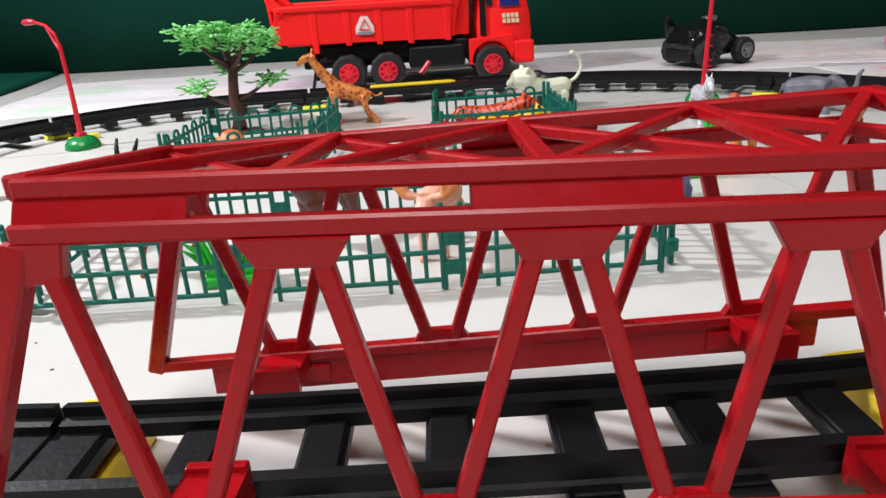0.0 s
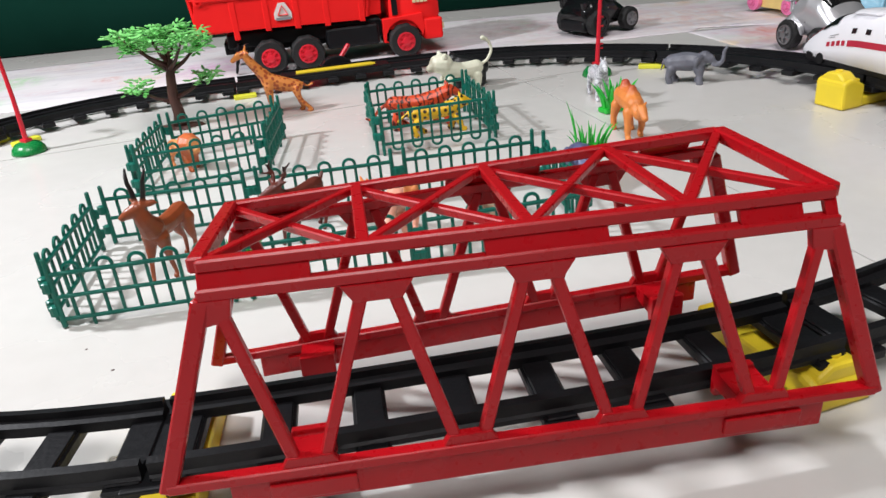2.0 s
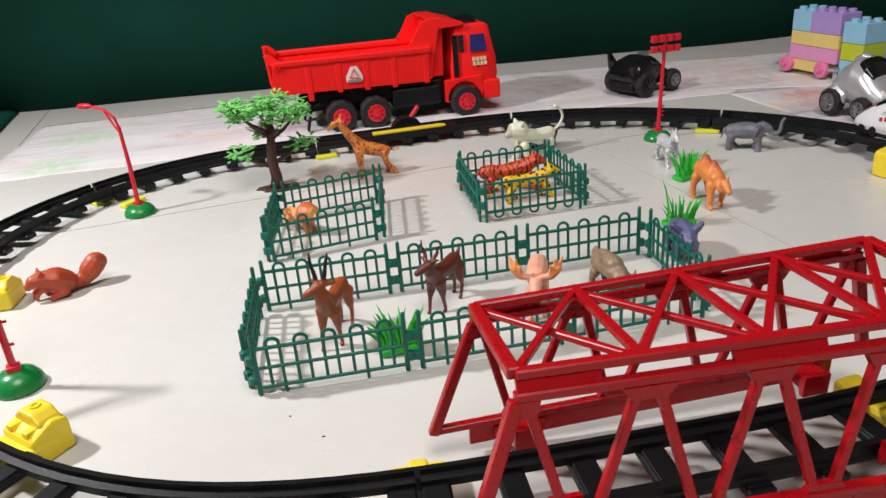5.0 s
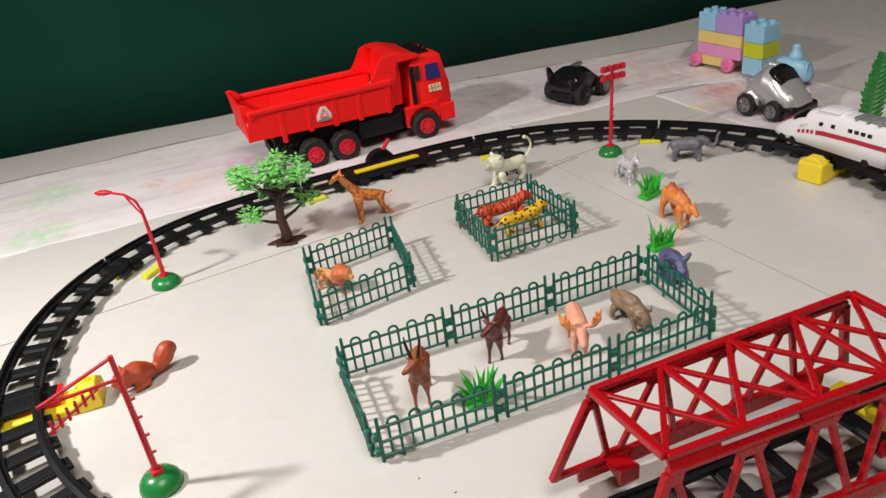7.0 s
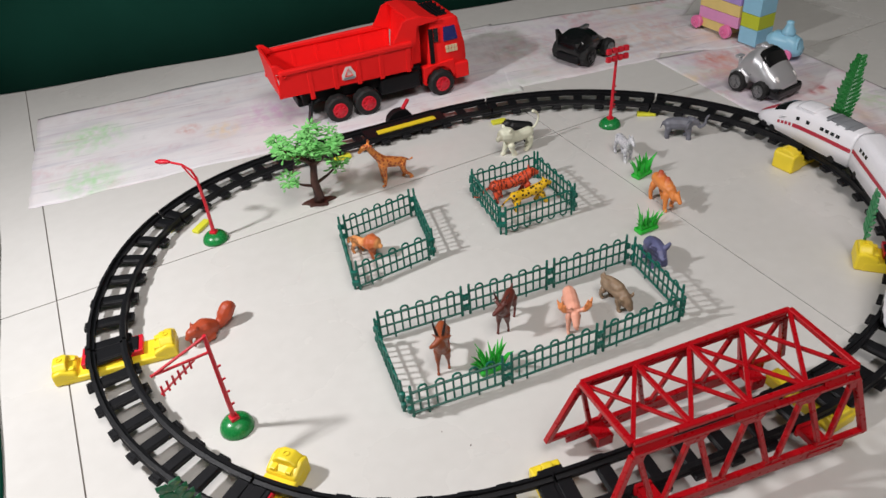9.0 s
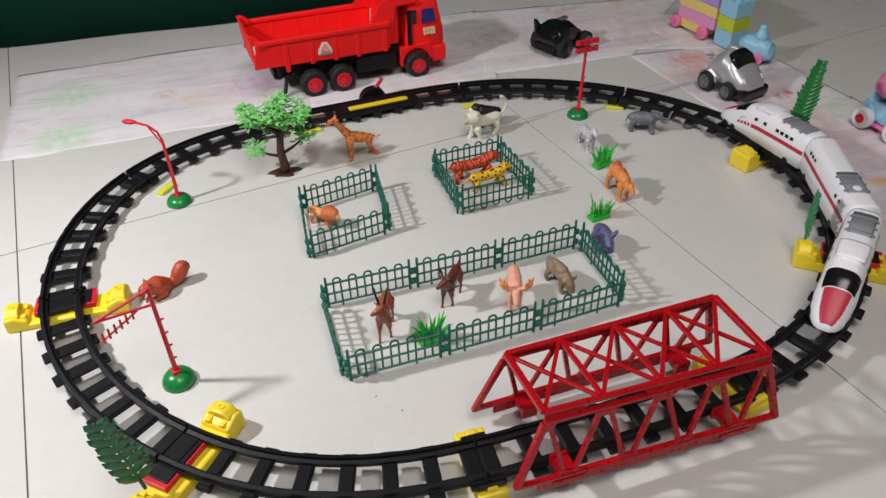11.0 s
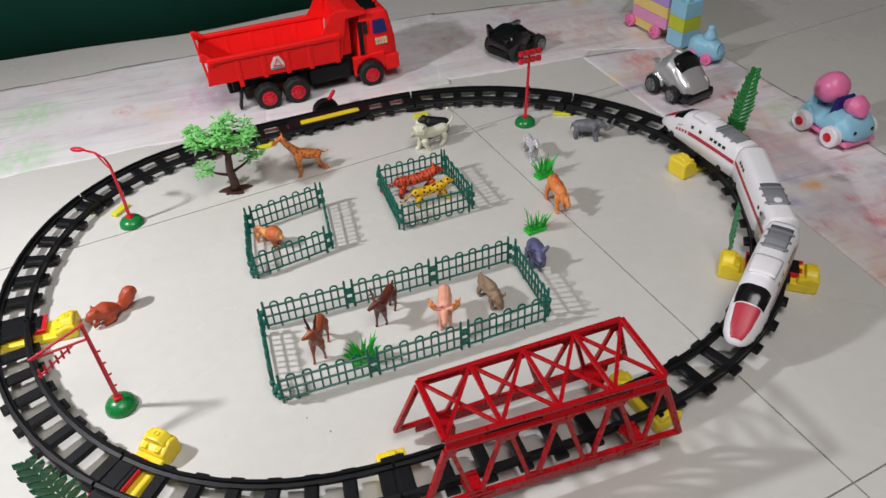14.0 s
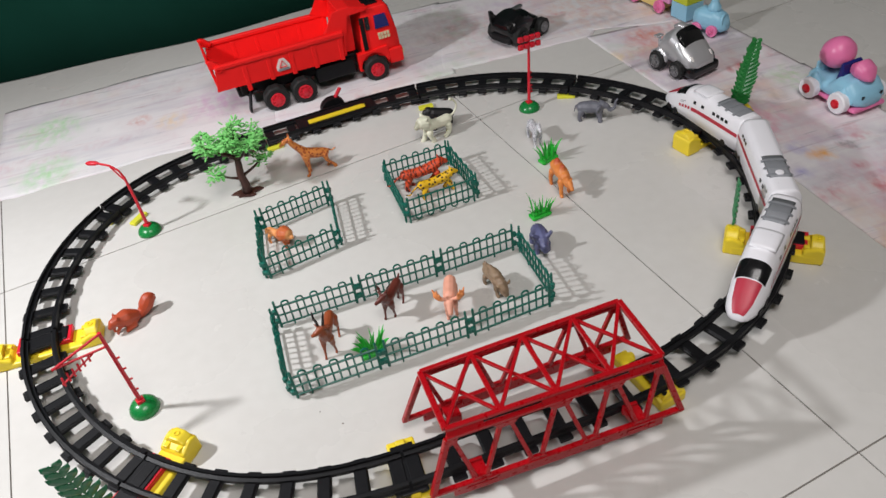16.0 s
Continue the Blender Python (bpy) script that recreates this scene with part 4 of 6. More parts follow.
        part("text_bar", bb(lambda bm: (box(bm, -0.008, 0.008, min(0, s * 0.0006), max(0, s * 0.0008), -0.0088, -0.0058), bmesh.ops.transform(bm, matrix=rot, verts=bm.verts))), GREY_TRIM, st)
    # cab
    cab = part("cab", bb(lambda bm: prism(bm, ((0.083, 0.03), (0.135, 0.03), (0.141, 0.045), (0.139, 0.068), (0.1315, 0.109), (0.127, 0.112), (0.093, 0.112), (0.089, 0.108), (0.083, 0.06)), -0.038, 0.038, 0.0022)), TRUCK_RED, root, "bright red plastic cab", True)
    part("bumper", bb(lambda bm: box(bm, 0.121, 0.143, -0.041, 0.041, 0.0165, 0.04, 0.0025)), TRUCK_RED, cab)
    for s in (-1, 1):
        y0, y1 = sorted((s * 0.0375, s * 0.0398))
        part("arch", bb(lambda bm: prism(bm, [(0.08, 0.018), (0.074, 0.018), (0.074, 0.044), (0.12, 0.047), (0.122, 0.03)] + [(0.097 + 0.0215 * math.cos(math.pi * k / 9), 0.02 + 0.0225 * math.sin(math.pi * k / 9)) for k in range(10)], s * 0.03, s * 0.041, 0.0007)), TRUCK_RED, cab)
        part("side_window", bb(lambda bm: prism(bm, ((0.1075, 0.077), (0.129, 0.077), (0.1255, 0.0985), (0.1085, 0.0985)), y0, y1, 0.0006)), BLUE_GLASS, cab, "dark blue printed window")
        part("quarter_window", bb(lambda bm: prism(bm, ((0.0935, 0.079), (0.1, 0.079), (0.1, 0.0995), (0.0935, 0.0995)), y0, y1, 0.0006)), WINDOW_BLACK, cab)
        part("door_gap", bb(lambda bm: box(bm, 0.0862, 0.0925, y0, y1, 0.047, 0.1, 0.0004)), BLACK, cab)
        part("door_lettering", bb(lambda bm: [box(bm, 0.1105 + 0.0045 * k - 0.0006 * r, 0.1105 + 0.0045 * k + 0.0034 - 0.0006 * r, y0, y1 + (0.0002 if s > 0 else 0), 0.059 + 0.0058 * r, 0.0637 + 0.0058 * r) for k in range(4) for r in range(2)]), CREAM, cab, "cream printed lettering")
        part("headlight", bb(lambda bm: box(bm, 0.14, 0.1455, s * 0.03 - 0.007, s * 0.03 + 0.007, 0.026, 0.033, 0.001)), CREAM, cab)
    part("windscreen", bb(lambda bm: prism(bm, ((0.1381, 0.075), (0.1391, 0.075), (0.1333, 0.106), (0.1323, 0.106)), -0.033, 0.033, 0.0003)), BLUE_GLASS, cab, "dark blue printed windscreen")
    part("roof_rack", bb(lambda bm: (box(bm, 0.094, 0.12, -0.028, 0.028, 0.112, 0.1145, 0.0006), *[box(bm, 0.098 + 0.005 * k, 0.1005 + 0.005 * k, -0.026, 0.026, 0.1143, 0.1165, 0.0004) for k in range(4)], *[tube(bm, ((0.118, y, 0.114), (0.118, y, 0.1185)), 0.0022, 8) for y in (-0.022, -0.008, 0.008, 0.022)])), BLACK, cab, "black roof rack")
    # the cab sits close behind the bed, which rides a little higher
    for ob in [cab] + list(cab.children_recursive):
        for v in ob.data.vertices:
            v.co.x -= 0.0115
            v.co.z -= 0.08 * max(0.0, v.co.z - 0.05)
    for ob in root.children_recursive:
        if ob is bed or ob.parent is bed or ob.name.startswith(("side_wall", "rib")):
            for v in ob.data.vertices:
                f = min(1.0, max(0.0, (v.co.x + 0.136) / 0.183))
                g = min(1.3, max(0.0, (v.co.z - 0.05) / 0.045))
                v.co.z += 0.0035 - g * (0.0085 * (1 - f) + 0.001 * f) - 0.3 * max(0.0, v.co.z - 0.1)
    for x in (-0.066, -0.025, 0.086):
        for s in (-1, 1):
            wheel(root, x, s * 0.0405, 0.0187, 0.0175, RIM_RED, s, 0.55, 8)
    for s in (-1, 1):
        part("mudguard", bb(lambda bm: (beam(bm, (-0.098, s * 0.03, 0.036), (-0.106, s * 0.03, 0.004), 0.012, 0.003, 0.0008), beam(bm, (-0.104, s * 0.03, 0.03), (-0.088, s * 0.03, 0.034), 0.01, 0.003, 0.0006))), BLACK, root)
    return root


dump_truck()


# ---------- other toy cars ----------
def shell(bm, table, n=36, sides=24, m=None):
    """A closed body from sections (x, half width, bottom, top, roundness)."""
    rings, vs = [], []
    for i in range(n + 1):
        x = table[0][0] + (table[-1][0] - table[0][0]) * i / n
        w, b, t, k = interp(x, table)
        ring = []
        for j in range(sides):
            a = 2 * math.pi * j / sides
            c, s = math.cos(a), math.sin(a)
            ring.append(bm.verts.new((x, w * math.copysign(abs(c) ** (2 / k), c), (b + t) / 2 + (t - b) / 2 * math.copysign(abs(s) ** (2 / k), s))))
        rings.append(ring)
        vs += ring
    for a, b in zip(rings, rings[1:]):
        for j in range(sides):
            bm.faces.new((a[j], a[(j + 1) % sides], b[(j + 1) % sides], b[j]))
    bm.faces.new(rings[0][::-1])
    bm.faces.new(rings[-1])
    if m is not None:
        bmesh.ops.transform(bm, matrix=m, verts=vs)


def black_car():
    root = thing("toy_car", pose(0.363, 0.932, 0.003, 0, 0, 27) @ Matrix.Scale(0.8, 4), "glossy black toy car with rear fins on the crumpled paper", "toy car", "small toy cars")
    bm = bmesh.new()
    shell(bm, ((-0.047, 0.026, 0.012, 0.04, 3.0), (-0.037, 0.0335, 0.008, 0.052, 2.8), (-0.014, 0.033, 0.008, 0.0595, 2.3), (0.008, 0.031, 0.008, 0.055, 2.3), (0.022, 0.0285, 0.009, 0.0435, 2.4), (0.036, 0.0245, 0.01, 0.034, 2.5), (0.046, 0.016, 0.013, 0.027, 2.4)))
    body = part("body", bm, GLOSS_BLACK, root, "", True)
    for s in (-1, 1):
        part("fin", bb(lambda bm: prism(bm, ((-0.012, 0.04), (-0.03, 0.042), (-0.046, 0.056 + 0.008 * s), (-0.052, 0.056 + 0.008 * s), (-0.049, 0.04), (-0.035, 0.026)), s * 0.023 - 0.0024, s * 0.023 + 0.0024, 0.0008)), GLOSS_BLACK, body)
        bm = bmesh.new()
        shell(bm, ((-0.014, 0.001, 0.036, 0.039, 2), (0.0, 0.005, 0.035, 0.043, 2.2), (0.014, 0.0015, 0.034, 0.037, 2)), 8, 10, Matrix.Translation((0.006, s * 0.024, -0.006)))
        part("side_pod", bm, GLOSS_BLACK, body, "", True)
        bm = bmesh.new()
        lathe(bm, ((0.0026, 0), (0.0026, 0.001), (0.001, 0.0016)), 12, pose(-0.008, s * 0.0305, 0.036, -90 * s, 0, 0))
        part("rivet", bm, CHROME, body)
    part("rear_bumper", bb(lambda bm: box(bm, -0.05, -0.036, -0.026, 0.026, 0.007, 0.022, 0.0035)), BLACK, body)
    for s in (-1, 1):
        part("window", bb(lambda bm: prism(bm, ((-0.014, 0.041), (0.012, 0.039), (0.004, 0.0475), (-0.01, 0.0505)), s * 0.0265 - 0.002, s * 0.0265 + 0.002, 0.0005)), WINDOW_BLACK, body)
        part("tail_lamp", bb(lambda bm: box(bm, -0.0465, -0.0435, s * 0.015 - 0.004, s * 0.015 + 0.004, 0.028, 0.032, 0.0008)), CHROME, body, "small silver tail lamp")
    part("roof_vent", bb(lambda bm: box(bm, -0.008, 0.012, -0.0045, 0.0045, 0.0555, 0.0608, 0.001)), CHROME, body, "silver roof vent")
    for x, r in ((-0.027, 0.0185), (0.033, 0.0165)):
        for s in (-1, 1):
            wheel(root, x, s * 0.0315, r, 0.014, CHROME if x > 0 else GLOSS_BLACK, s, 0.6, 6)
    return root


def silver_car():
    root = thing("toy_car", pose(0.527, 0.726, 0.0025, 0, 0, -74) @ Matrix.Diagonal((0.88, 0.92, 0.97, 1)), "silver toy car with black windscreen and large wheels", "toy car", "small toy cars")
    bm = bmesh.new()
    shell(bm, ((-0.036, 0.02, 0.014, 0.036, 2.6), (-0.024, 0.0275, 0.01, 0.052, 2.4), (-0.008, 0.0285, 0.009, 0.0615, 2.3), (0.008, 0.0285, 0.009, 0.056, 2.3), (0.022, 0.028, 0.009, 0.041, 2.4), (0.034, 0.025, 0.009, 0.032, 2.4), (0.043, 0.016, 0.01, 0.023, 2.3)))
    body = part("body", bm, SILVER, root, "", True)
    table = ((-0.002, 0.019, 0.046, 0.0606, 2.4), (0.008, 0.0225, 0.04, 0.0572, 2.3), (0.0185, 0.0195, 0.038, 0.0462, 2.3))
    bm = bmesh.new()
    shell(bm, table, 14, 24)
    part("windscreen", bm, GLOSS_BLACK, body, "glossy black windscreen", True)
    part("bumper", bb(lambda bm: box(bm, 0.02, 0.0455, -0.0275, 0.0275, 0.004, 0.0185, 0.0045)), GLOSS_BLACK, body, "black front bumper")
    for y in (-0.0225, 0.0225):
        part("spoiler", bb(lambda bm: (box(bm, -0.037, -0.028, y - 0.006, y + 0.006, 0.0445, 0.0475, 0.0012), box(bm, -0.033, -0.029, y * 0.96 - 0.0015, y * 0.96 + 0.0015, 0.034, 0.046, 0.0004))), SILVER, body)
    part("roof_pod", bb(lambda bm: shell(bm, ((-0.022, 0.004, 0.053, 0.059, 2.2), (-0.012, 0.007, 0.057, 0.0645, 2.3), (-0.002, 0.004, 0.057, 0.062, 2.2)), 8, 14)), SILVER, body, "", True)
    for s in (-1, 1):
        part("headlight", bb(lambda bm: shell(bm, ((0.026, 0.001, 0.027, 0.029, 2), (0.032, 0.004, 0.024, 0.031, 2.2), (0.037, 0.001, 0.024, 0.026, 2)), 6, 10, Matrix.Translation((0, s * 0.0175, 0.0015)))), STICKER, body, "", True)
        part("arch", bb(lambda bm: shell(bm, ((-0.04, 0.003, 0.016, 0.024, 2.2), (-0.024, 0.006, 0.014, 0.034, 2.2), (-0.008, 0.003, 0.014, 0.024, 2.2)), 10, 12, Matrix.Translation((0, s * 0.0265, 0)))), SILVER, body, "", True)
    for x, r in ((-0.024, 0.0145), (0.017, 0.0125)):
        for s in (-1, 1):
            wheel(root, x, s * 0.0285, r, 0.0125, CHROME, s, 0.66, 6)
    return root


def mixer_truck():
    root = thing("toy_mixer_truck", pose(0.65, 0.566, 0.0026, 0, 0, -83) @ Matrix.Scale(0.9, 4), "light blue toy mixer truck with pink drum on the paper", "toy truck")
    bm = bmesh.new()
    shell(bm, ((-0.045, 0.018, 0.012, 0.03, 3), (-0.035, 0.026, 0.009, 0.036, 3), (-0.005, 0.026, 0.009, 0.03, 3), (0.006, 0.028, 0.008, 0.042, 2.9), (0.028, 0.0285, 0.008, 0.045, 2.9), (0.041, 0.026, 0.009, 0.034, 2.6), (0.047, 0.016, 0.011, 0.024, 2.5)))
    body = part("body", bm, LIGHT_BLUE, root, "", True)
    part("skirt", bb(lambda bm: box(bm, -0.04, 0.0475, -0.0265, 0.0265, 0.005, 0.0115, 0.003)), PINK, body, "pink lower bumper")
    for s in (-1, 1):
        for x in (-0.027, 0.024):
            part("arch", bb(lambda bm: shell(bm, ((x - 0.017, 0.002, 0.016, 0.02, 2.2), (x, 0.006, 0.013, 0.037, 2.2), (x + 0.017, 0.002, 0.016, 0.02, 2.2)), 10, 12, Matrix.Translation((0, s * 0.025, 0)))), LIGHT_BLUE, body, "", True)
        bm = bmesh.new()
        lathe(bm, ((0.0026, 0.0), (0.0026, 0.0008), (0.001, 0.0014)), 12, pose(0.0455, s * 0.015, 0.026, 0, 90, 0))
        part("eye", bm, WINDOW_BLACK, body)
    bm = bmesh.new()
    prof = ((0.004, -0.025), (0.012, -0.022), (0.0195, -0.01), (0.021, 0.0), (0.0195, 0.01), (0.013, 0.018), (0.006, 0.02))
    lathe(bm, prof, 28, pose(-0.02, 0, 0.06, 0, 55, 0))
    part("drum", bm, PINK, root, "glossy pink mixing drum", True)
    part("drum_cradle", bb(lambda bm: prism(bm, ((-0.002, 0.03), (0.01, 0.03), (0.006, 0.056), (0.002, 0.058)), -0.016, 0.016, 0.001)), BLUE_GLASS, root, "dark blue drum cradle")
    part("drum_rest", bb(lambda bm: box(bm, -0.04, -0.028, -0.014, 0.014, 0.03, 0.044, 0.002)), LIGHT_BLUE, root)
    bm = bmesh.new()
    shell(bm, ((0.008, 0.006, 0.042, 0.056, 2.3), (0.022, 0.0145, 0.041, 0.067, 2.4), (0.034, 0.0125, 0.041, 0.061, 2.4), (0.04, 0.005, 0.042, 0.05, 2.2)), 14, 18)
    part("cab_hat", bm, PINK, root, "pink figure block on the cab", True)
    for x in (-0.027, 0.024):
        for s in (-1, 1):
            w = wheel(root, x, s * 0.031, 0.0148, 0.012, RIM_RED, s, 0.42, 0, WHITE)
    return root


black_car()
silver_car()
mixer_truck()


def toy_block(m, nx, ny, mat, colour, h=0.0185, pitch=0.0155):
    """A building block with studs on top."""
    root = thing("building_block", m, f"{colour} plastic building block in a stack", "building block", "stacked building blocks")
    lx, ly = nx * pitch / 2, ny * pitch / 2
    part("block", bb(lambda bm: box(bm, -lx + 0.0002, lx - 0.0002, -ly, ly, 0, h - 0.0004, 0.0007)), mat, root)
    for i in range(nx):
        for j in range(ny):
            bm = bmesh.new()
            lathe(bm, ((0.0048, h - 0.0006), (0.0048, h + 0.0032), (0.0043, h + 0.0038)), 14, Matrix.Translation((-lx + (i + 0.5) * pitch, -ly + (j + 0.5) * pitch, 0)))
            part("stud", bm, mat, root)
    return root


def block_wagon():
    """A wagon of stacked blocks: its long side runs away from the camera."""
    base = pose(0.594, 0.9175, 0.0046, 0, 0, -78) @ Matrix.Diagonal((1.0, 1.0, 0.93, 1))
    at = lambda x, y, z: base @ pose(x, y, z)
    wag = thing("block_wagon", base, "pale yellow toy wagon base with pink wheels under stacked blocks", "toy wagon")
    part("platform", bb(lambda bm: box(bm, -0.036, 0.022, -0.0145, 0.0145, 0.004, 0.0195, 0.001)), PALE_YELLOW, wag)
    for x in (-0.039, 0.02):
        for s in (-1, 1):
            wheel(wag, x, s * 0.018, 0.0105, 0.007, PINK, s, 0.5, 0, PINK)
    toy_block(at(0.0, 0, 0.0196), 5, 2, ORCHID, "pink")
    toy_block(at(0.0, 0, 0.0382), 5, 2, PALE_YELLOW, "pale yellow")
    toy_block(at(-0.0233, 0, 0.0568), 2, 2, LIGHT_BLUE, "light blue", 0.0275)
    toy_block(at(0.0155, 0, 0.0568), 3, 2, LILAC, "lilac", 0.0275)
    toy_block(at(0.057, 0.004, 0.0), 2, 2, LIGHT_BLUE, "light blue", 0.0265, 0.0165)
    toy_block(at(0.057, 0.004, 0.0266), 2, 2, LIME, "lime green", 0.022, 0.0165)
    toy_block(at(0.057, 0.004, 0.0487), 2, 2, LIGHT_BLUE, "light blue", 0.026, 0.0165)


block_wagon()


def engine_toy():
    root = thing("toy_engine", pose(0.614, 0.804, 0.003, 0, 0, -60) @ Matrix.Scale(0.88, 4), "rounded light blue toy engine with pink wheels beside the blocks", "toy engine")
    bm = bmesh.new()
    shell(bm, ((-0.026, 0.012, 0.006, 0.034, 3), (-0.016, 0.017, 0.004, 0.04, 2.8), (0.008, 0.018, 0.004, 0.04, 2.5), (0.022, 0.016, 0.004, 0.034, 2.4), (0.03, 0.008, 0.008, 0.022, 2.3)), 18, 20)
    part("body", bm, LIGHT_BLUE, root, "", True)
    bm = bmesh.new()
    lathe(bm, ((0.011, 0.034), (0.0105, 0.044), (0.007, 0.049), (0.0055, 0.055), (0.006, 0.058), (0.003, 0.06)), 18, Matrix.Translation((0.004, 0, 0)))
    part("funnel", bm, LIGHT_BLUE, root, "", True)
    bm = bmesh.new()
    lathe(bm, ((0.0135, 0.0), (0.0135, 0.004), (0.0105, 0.006), (0.0105, 0.003), (0.004, 0.003)), 20, pose(0.021, 0, 0.021, 0, 82, 0))
    part("face_ring", bm, LIGHT_BLUE, root, "", True)
    for x in (-0.016, 0.012):
        for s in (-1, 1):
            wheel(root, x, s * 0.018, 0.0095, 0.006, PINK, s, 0.5, 0, PINK)
    return root


engine_toy()


# ---------- street lamps and signals ----------
def lamp_base(root):
    bm = bmesh.new()
    lathe(bm, ((0.0138, 0.0), (0.0138, 0.0015), (0.0128, 0.0045), (0.0098, 0.0078), (0.005, 0.0095), (0.001, 0.0098)), 28)
    part("base", bm, LAMP_GREEN, root, "glossy green domed base", True)
    bm = bmesh.new()
    box(bm, -0.0036, 0.0036, -0.0036, 0.0036, 0.0085, 0.0122, 0.0008)
    part("socket", bm, SIGNAL_RED, root)


def street_lamp():
    root = thing("street_lamp", pose(-0.2, 0.673, 0, 0, 0, 152), "red plastic toy street lamp on a green base", "toy lamp", "toy lamps and signals")
    lamp_base(root)
    pole = part("pole", bb(lambda bm: (tube(bm, ((0, 0, 0.01), (-0.001, 0, 0.045), (0, 0, 0.08)), (0.0021, 0.0018, 0.0015), 8))), SIGNAL_RED, root)
    part("arm", bb(lambda bm: tube(bm, ((0, 0, 0.079), (0.003, 0, 0.088), (0.012, 0, 0.0945), (0.028, 0, 0.0975)), 0.0012, 8)), SIGNAL_RED, root)
    part("brace", bb(lambda bm: tube(bm, ((0, 0, 0.074), (0.005, 0, 0.081), (0.012, 0, 0.0935)), 0.0009, 6)), SIGNAL_RED, root)
    bm = bmesh.new()
    shell(bm, ((0.024, 0.0012, 0.096, 0.0985, 2.2), (0.03, 0.0034, 0.0948, 0.0998, 2.2), (0.037, 0.003, 0.0946, 0.0995, 2.2), (0.041, 0.001, 0.0958, 0.0978, 2.2)), 10, 12)
    part("lamp_head", bm, SIGNAL_RED, root, "", True)
    return root


def gantry_pole():
    root = thing("catenary_pole", pose(-0.1985, 0.395, 0, 0, 0, 203) @ Matrix.Diagonal((1.0, 1.0, 1.17, 1)), "red plastic toy wire pole with braced arm, green base", "toy signal", "toy lamps and signals")
    lamp_base(root)
    part("pole", bb(lambda bm: tube(bm, ((0, 0, 0.01), (0, 0, 0.05), (0, 0, 0.087)), (0.0021, 0.0018, 0.0016), 8)), SIGNAL_RED, root)
    for z in (0.022, 0.034, 0.046, 0.058):
        part("step", bb(lambda bm: box(bm, -0.0042, -0.0015, -0.0006, 0.0006, z, z + 0.0012)), SIGNAL_RED, root)
    part("upper_arm", bb(lambda bm: tube(bm, ((0, 0, 0.086), (0.044, 0, 0.078)), 0.0011, 6)), SIGNAL_RED, root)
    part("lower_arm", bb(lambda bm: tube(bm, ((0, 0, 0.073), (0.044, 0, 0.0785)), 0.0011, 6)), SIGNAL_RED, root)
    part("wire_bar", bb(lambda bm: tube(bm, ((0.012, 0, 0.0735), (0.043, 0.006, 0.066)), 0.0009, 6)), SIGNAL_RED, root)
    for k in range(6):
        x = 0.016 + 0.005 * k
        part("insulator", bb(lambda bm: tube(bm, ((x, 0.001 * k, 0.0755 - 0.0008 * k), (x + 0.0005, 0.001 * k + 0.002, 0.0695 - 0.001 * k)), 0.0009, 6)), SIGNAL_RED, root)
    return root


def signal_post():
    root = thing("railway_signal", pose(0.302, 0.726, 0, 0, 0, 6), "red plastic toy railway signal with two lamp bars", "toy signal", "toy lamps and signals")
    lamp_base(root)
    part("pole", bb(lambda bm: tube(bm, ((0, 0, 0.01), (0.002, 0, 0.055), (0.004, 0, 0.102)), (0.0022, 0.0019, 0.0017), 8)), SIGNAL_RED, root)
    for z in (0.024, 0.028, 0.033, 0.044, 0.052):
        part("step", bb(lambda bm: box(bm, 0.002, 0.0056, -0.0008, 0.0008, z, z + 0.0014)), SIGNAL_RED, root)
    for z in (0.089, 0.099):
        bar = part("lamp_bar", bb(lambda bm: box(bm, -0.0115, 0.0195, -0.001, 0.001, z - 0.0016, z + 0.0012, 0.0004)), SIGNAL_RED, root)
        for k in range(4):
            bm = bmesh.new()
            x = -0.0079 + 0.008 * k
            box(bm, x - 0.0032, x + 0.0032, -0.0034, 0.0016, z - 0.002, z + 0.0046, 0.001)
            part("lamp_hood", bm, SIGNAL_RED, bar)
    return root


street_lamp()
gantry_pole()
signal_post()


# ---------- plants ----------
def leaf_card(bm, p, d, length, width, rnd):
    """One small thick lobed leaf."""
    d = d.normalized()
    s = d.cross(Vector((rnd.uniform(-0.4, 0.4), rnd.uniform(-0.4, 0.4), 1))).normalized()
    n = s.cross(d)
    outline = ((0, 0.12), (0.25, 0.5), (0.45, 0.32), (0.62, 0.55), (0.8, 0.28), (1.0, 0.0))
    top = [p + d * length * a + s * width * b for a, b in outline] + [p + d * length * a - s * width * b for a, b in outline[-2::-1]]
    up = [bm.verts.new(v + n * 0.0004) for v in top]
    dn = [bm.verts.new(v - n * 0.0004) for v in top]
    bm.faces.new(up)
    bm.faces.new(dn[::-1])
    k = len(top)
    for i in range(k):
        bm.faces.new((up[i], up[(i + 1) % k], dn[(i + 1) % k], dn[i]))


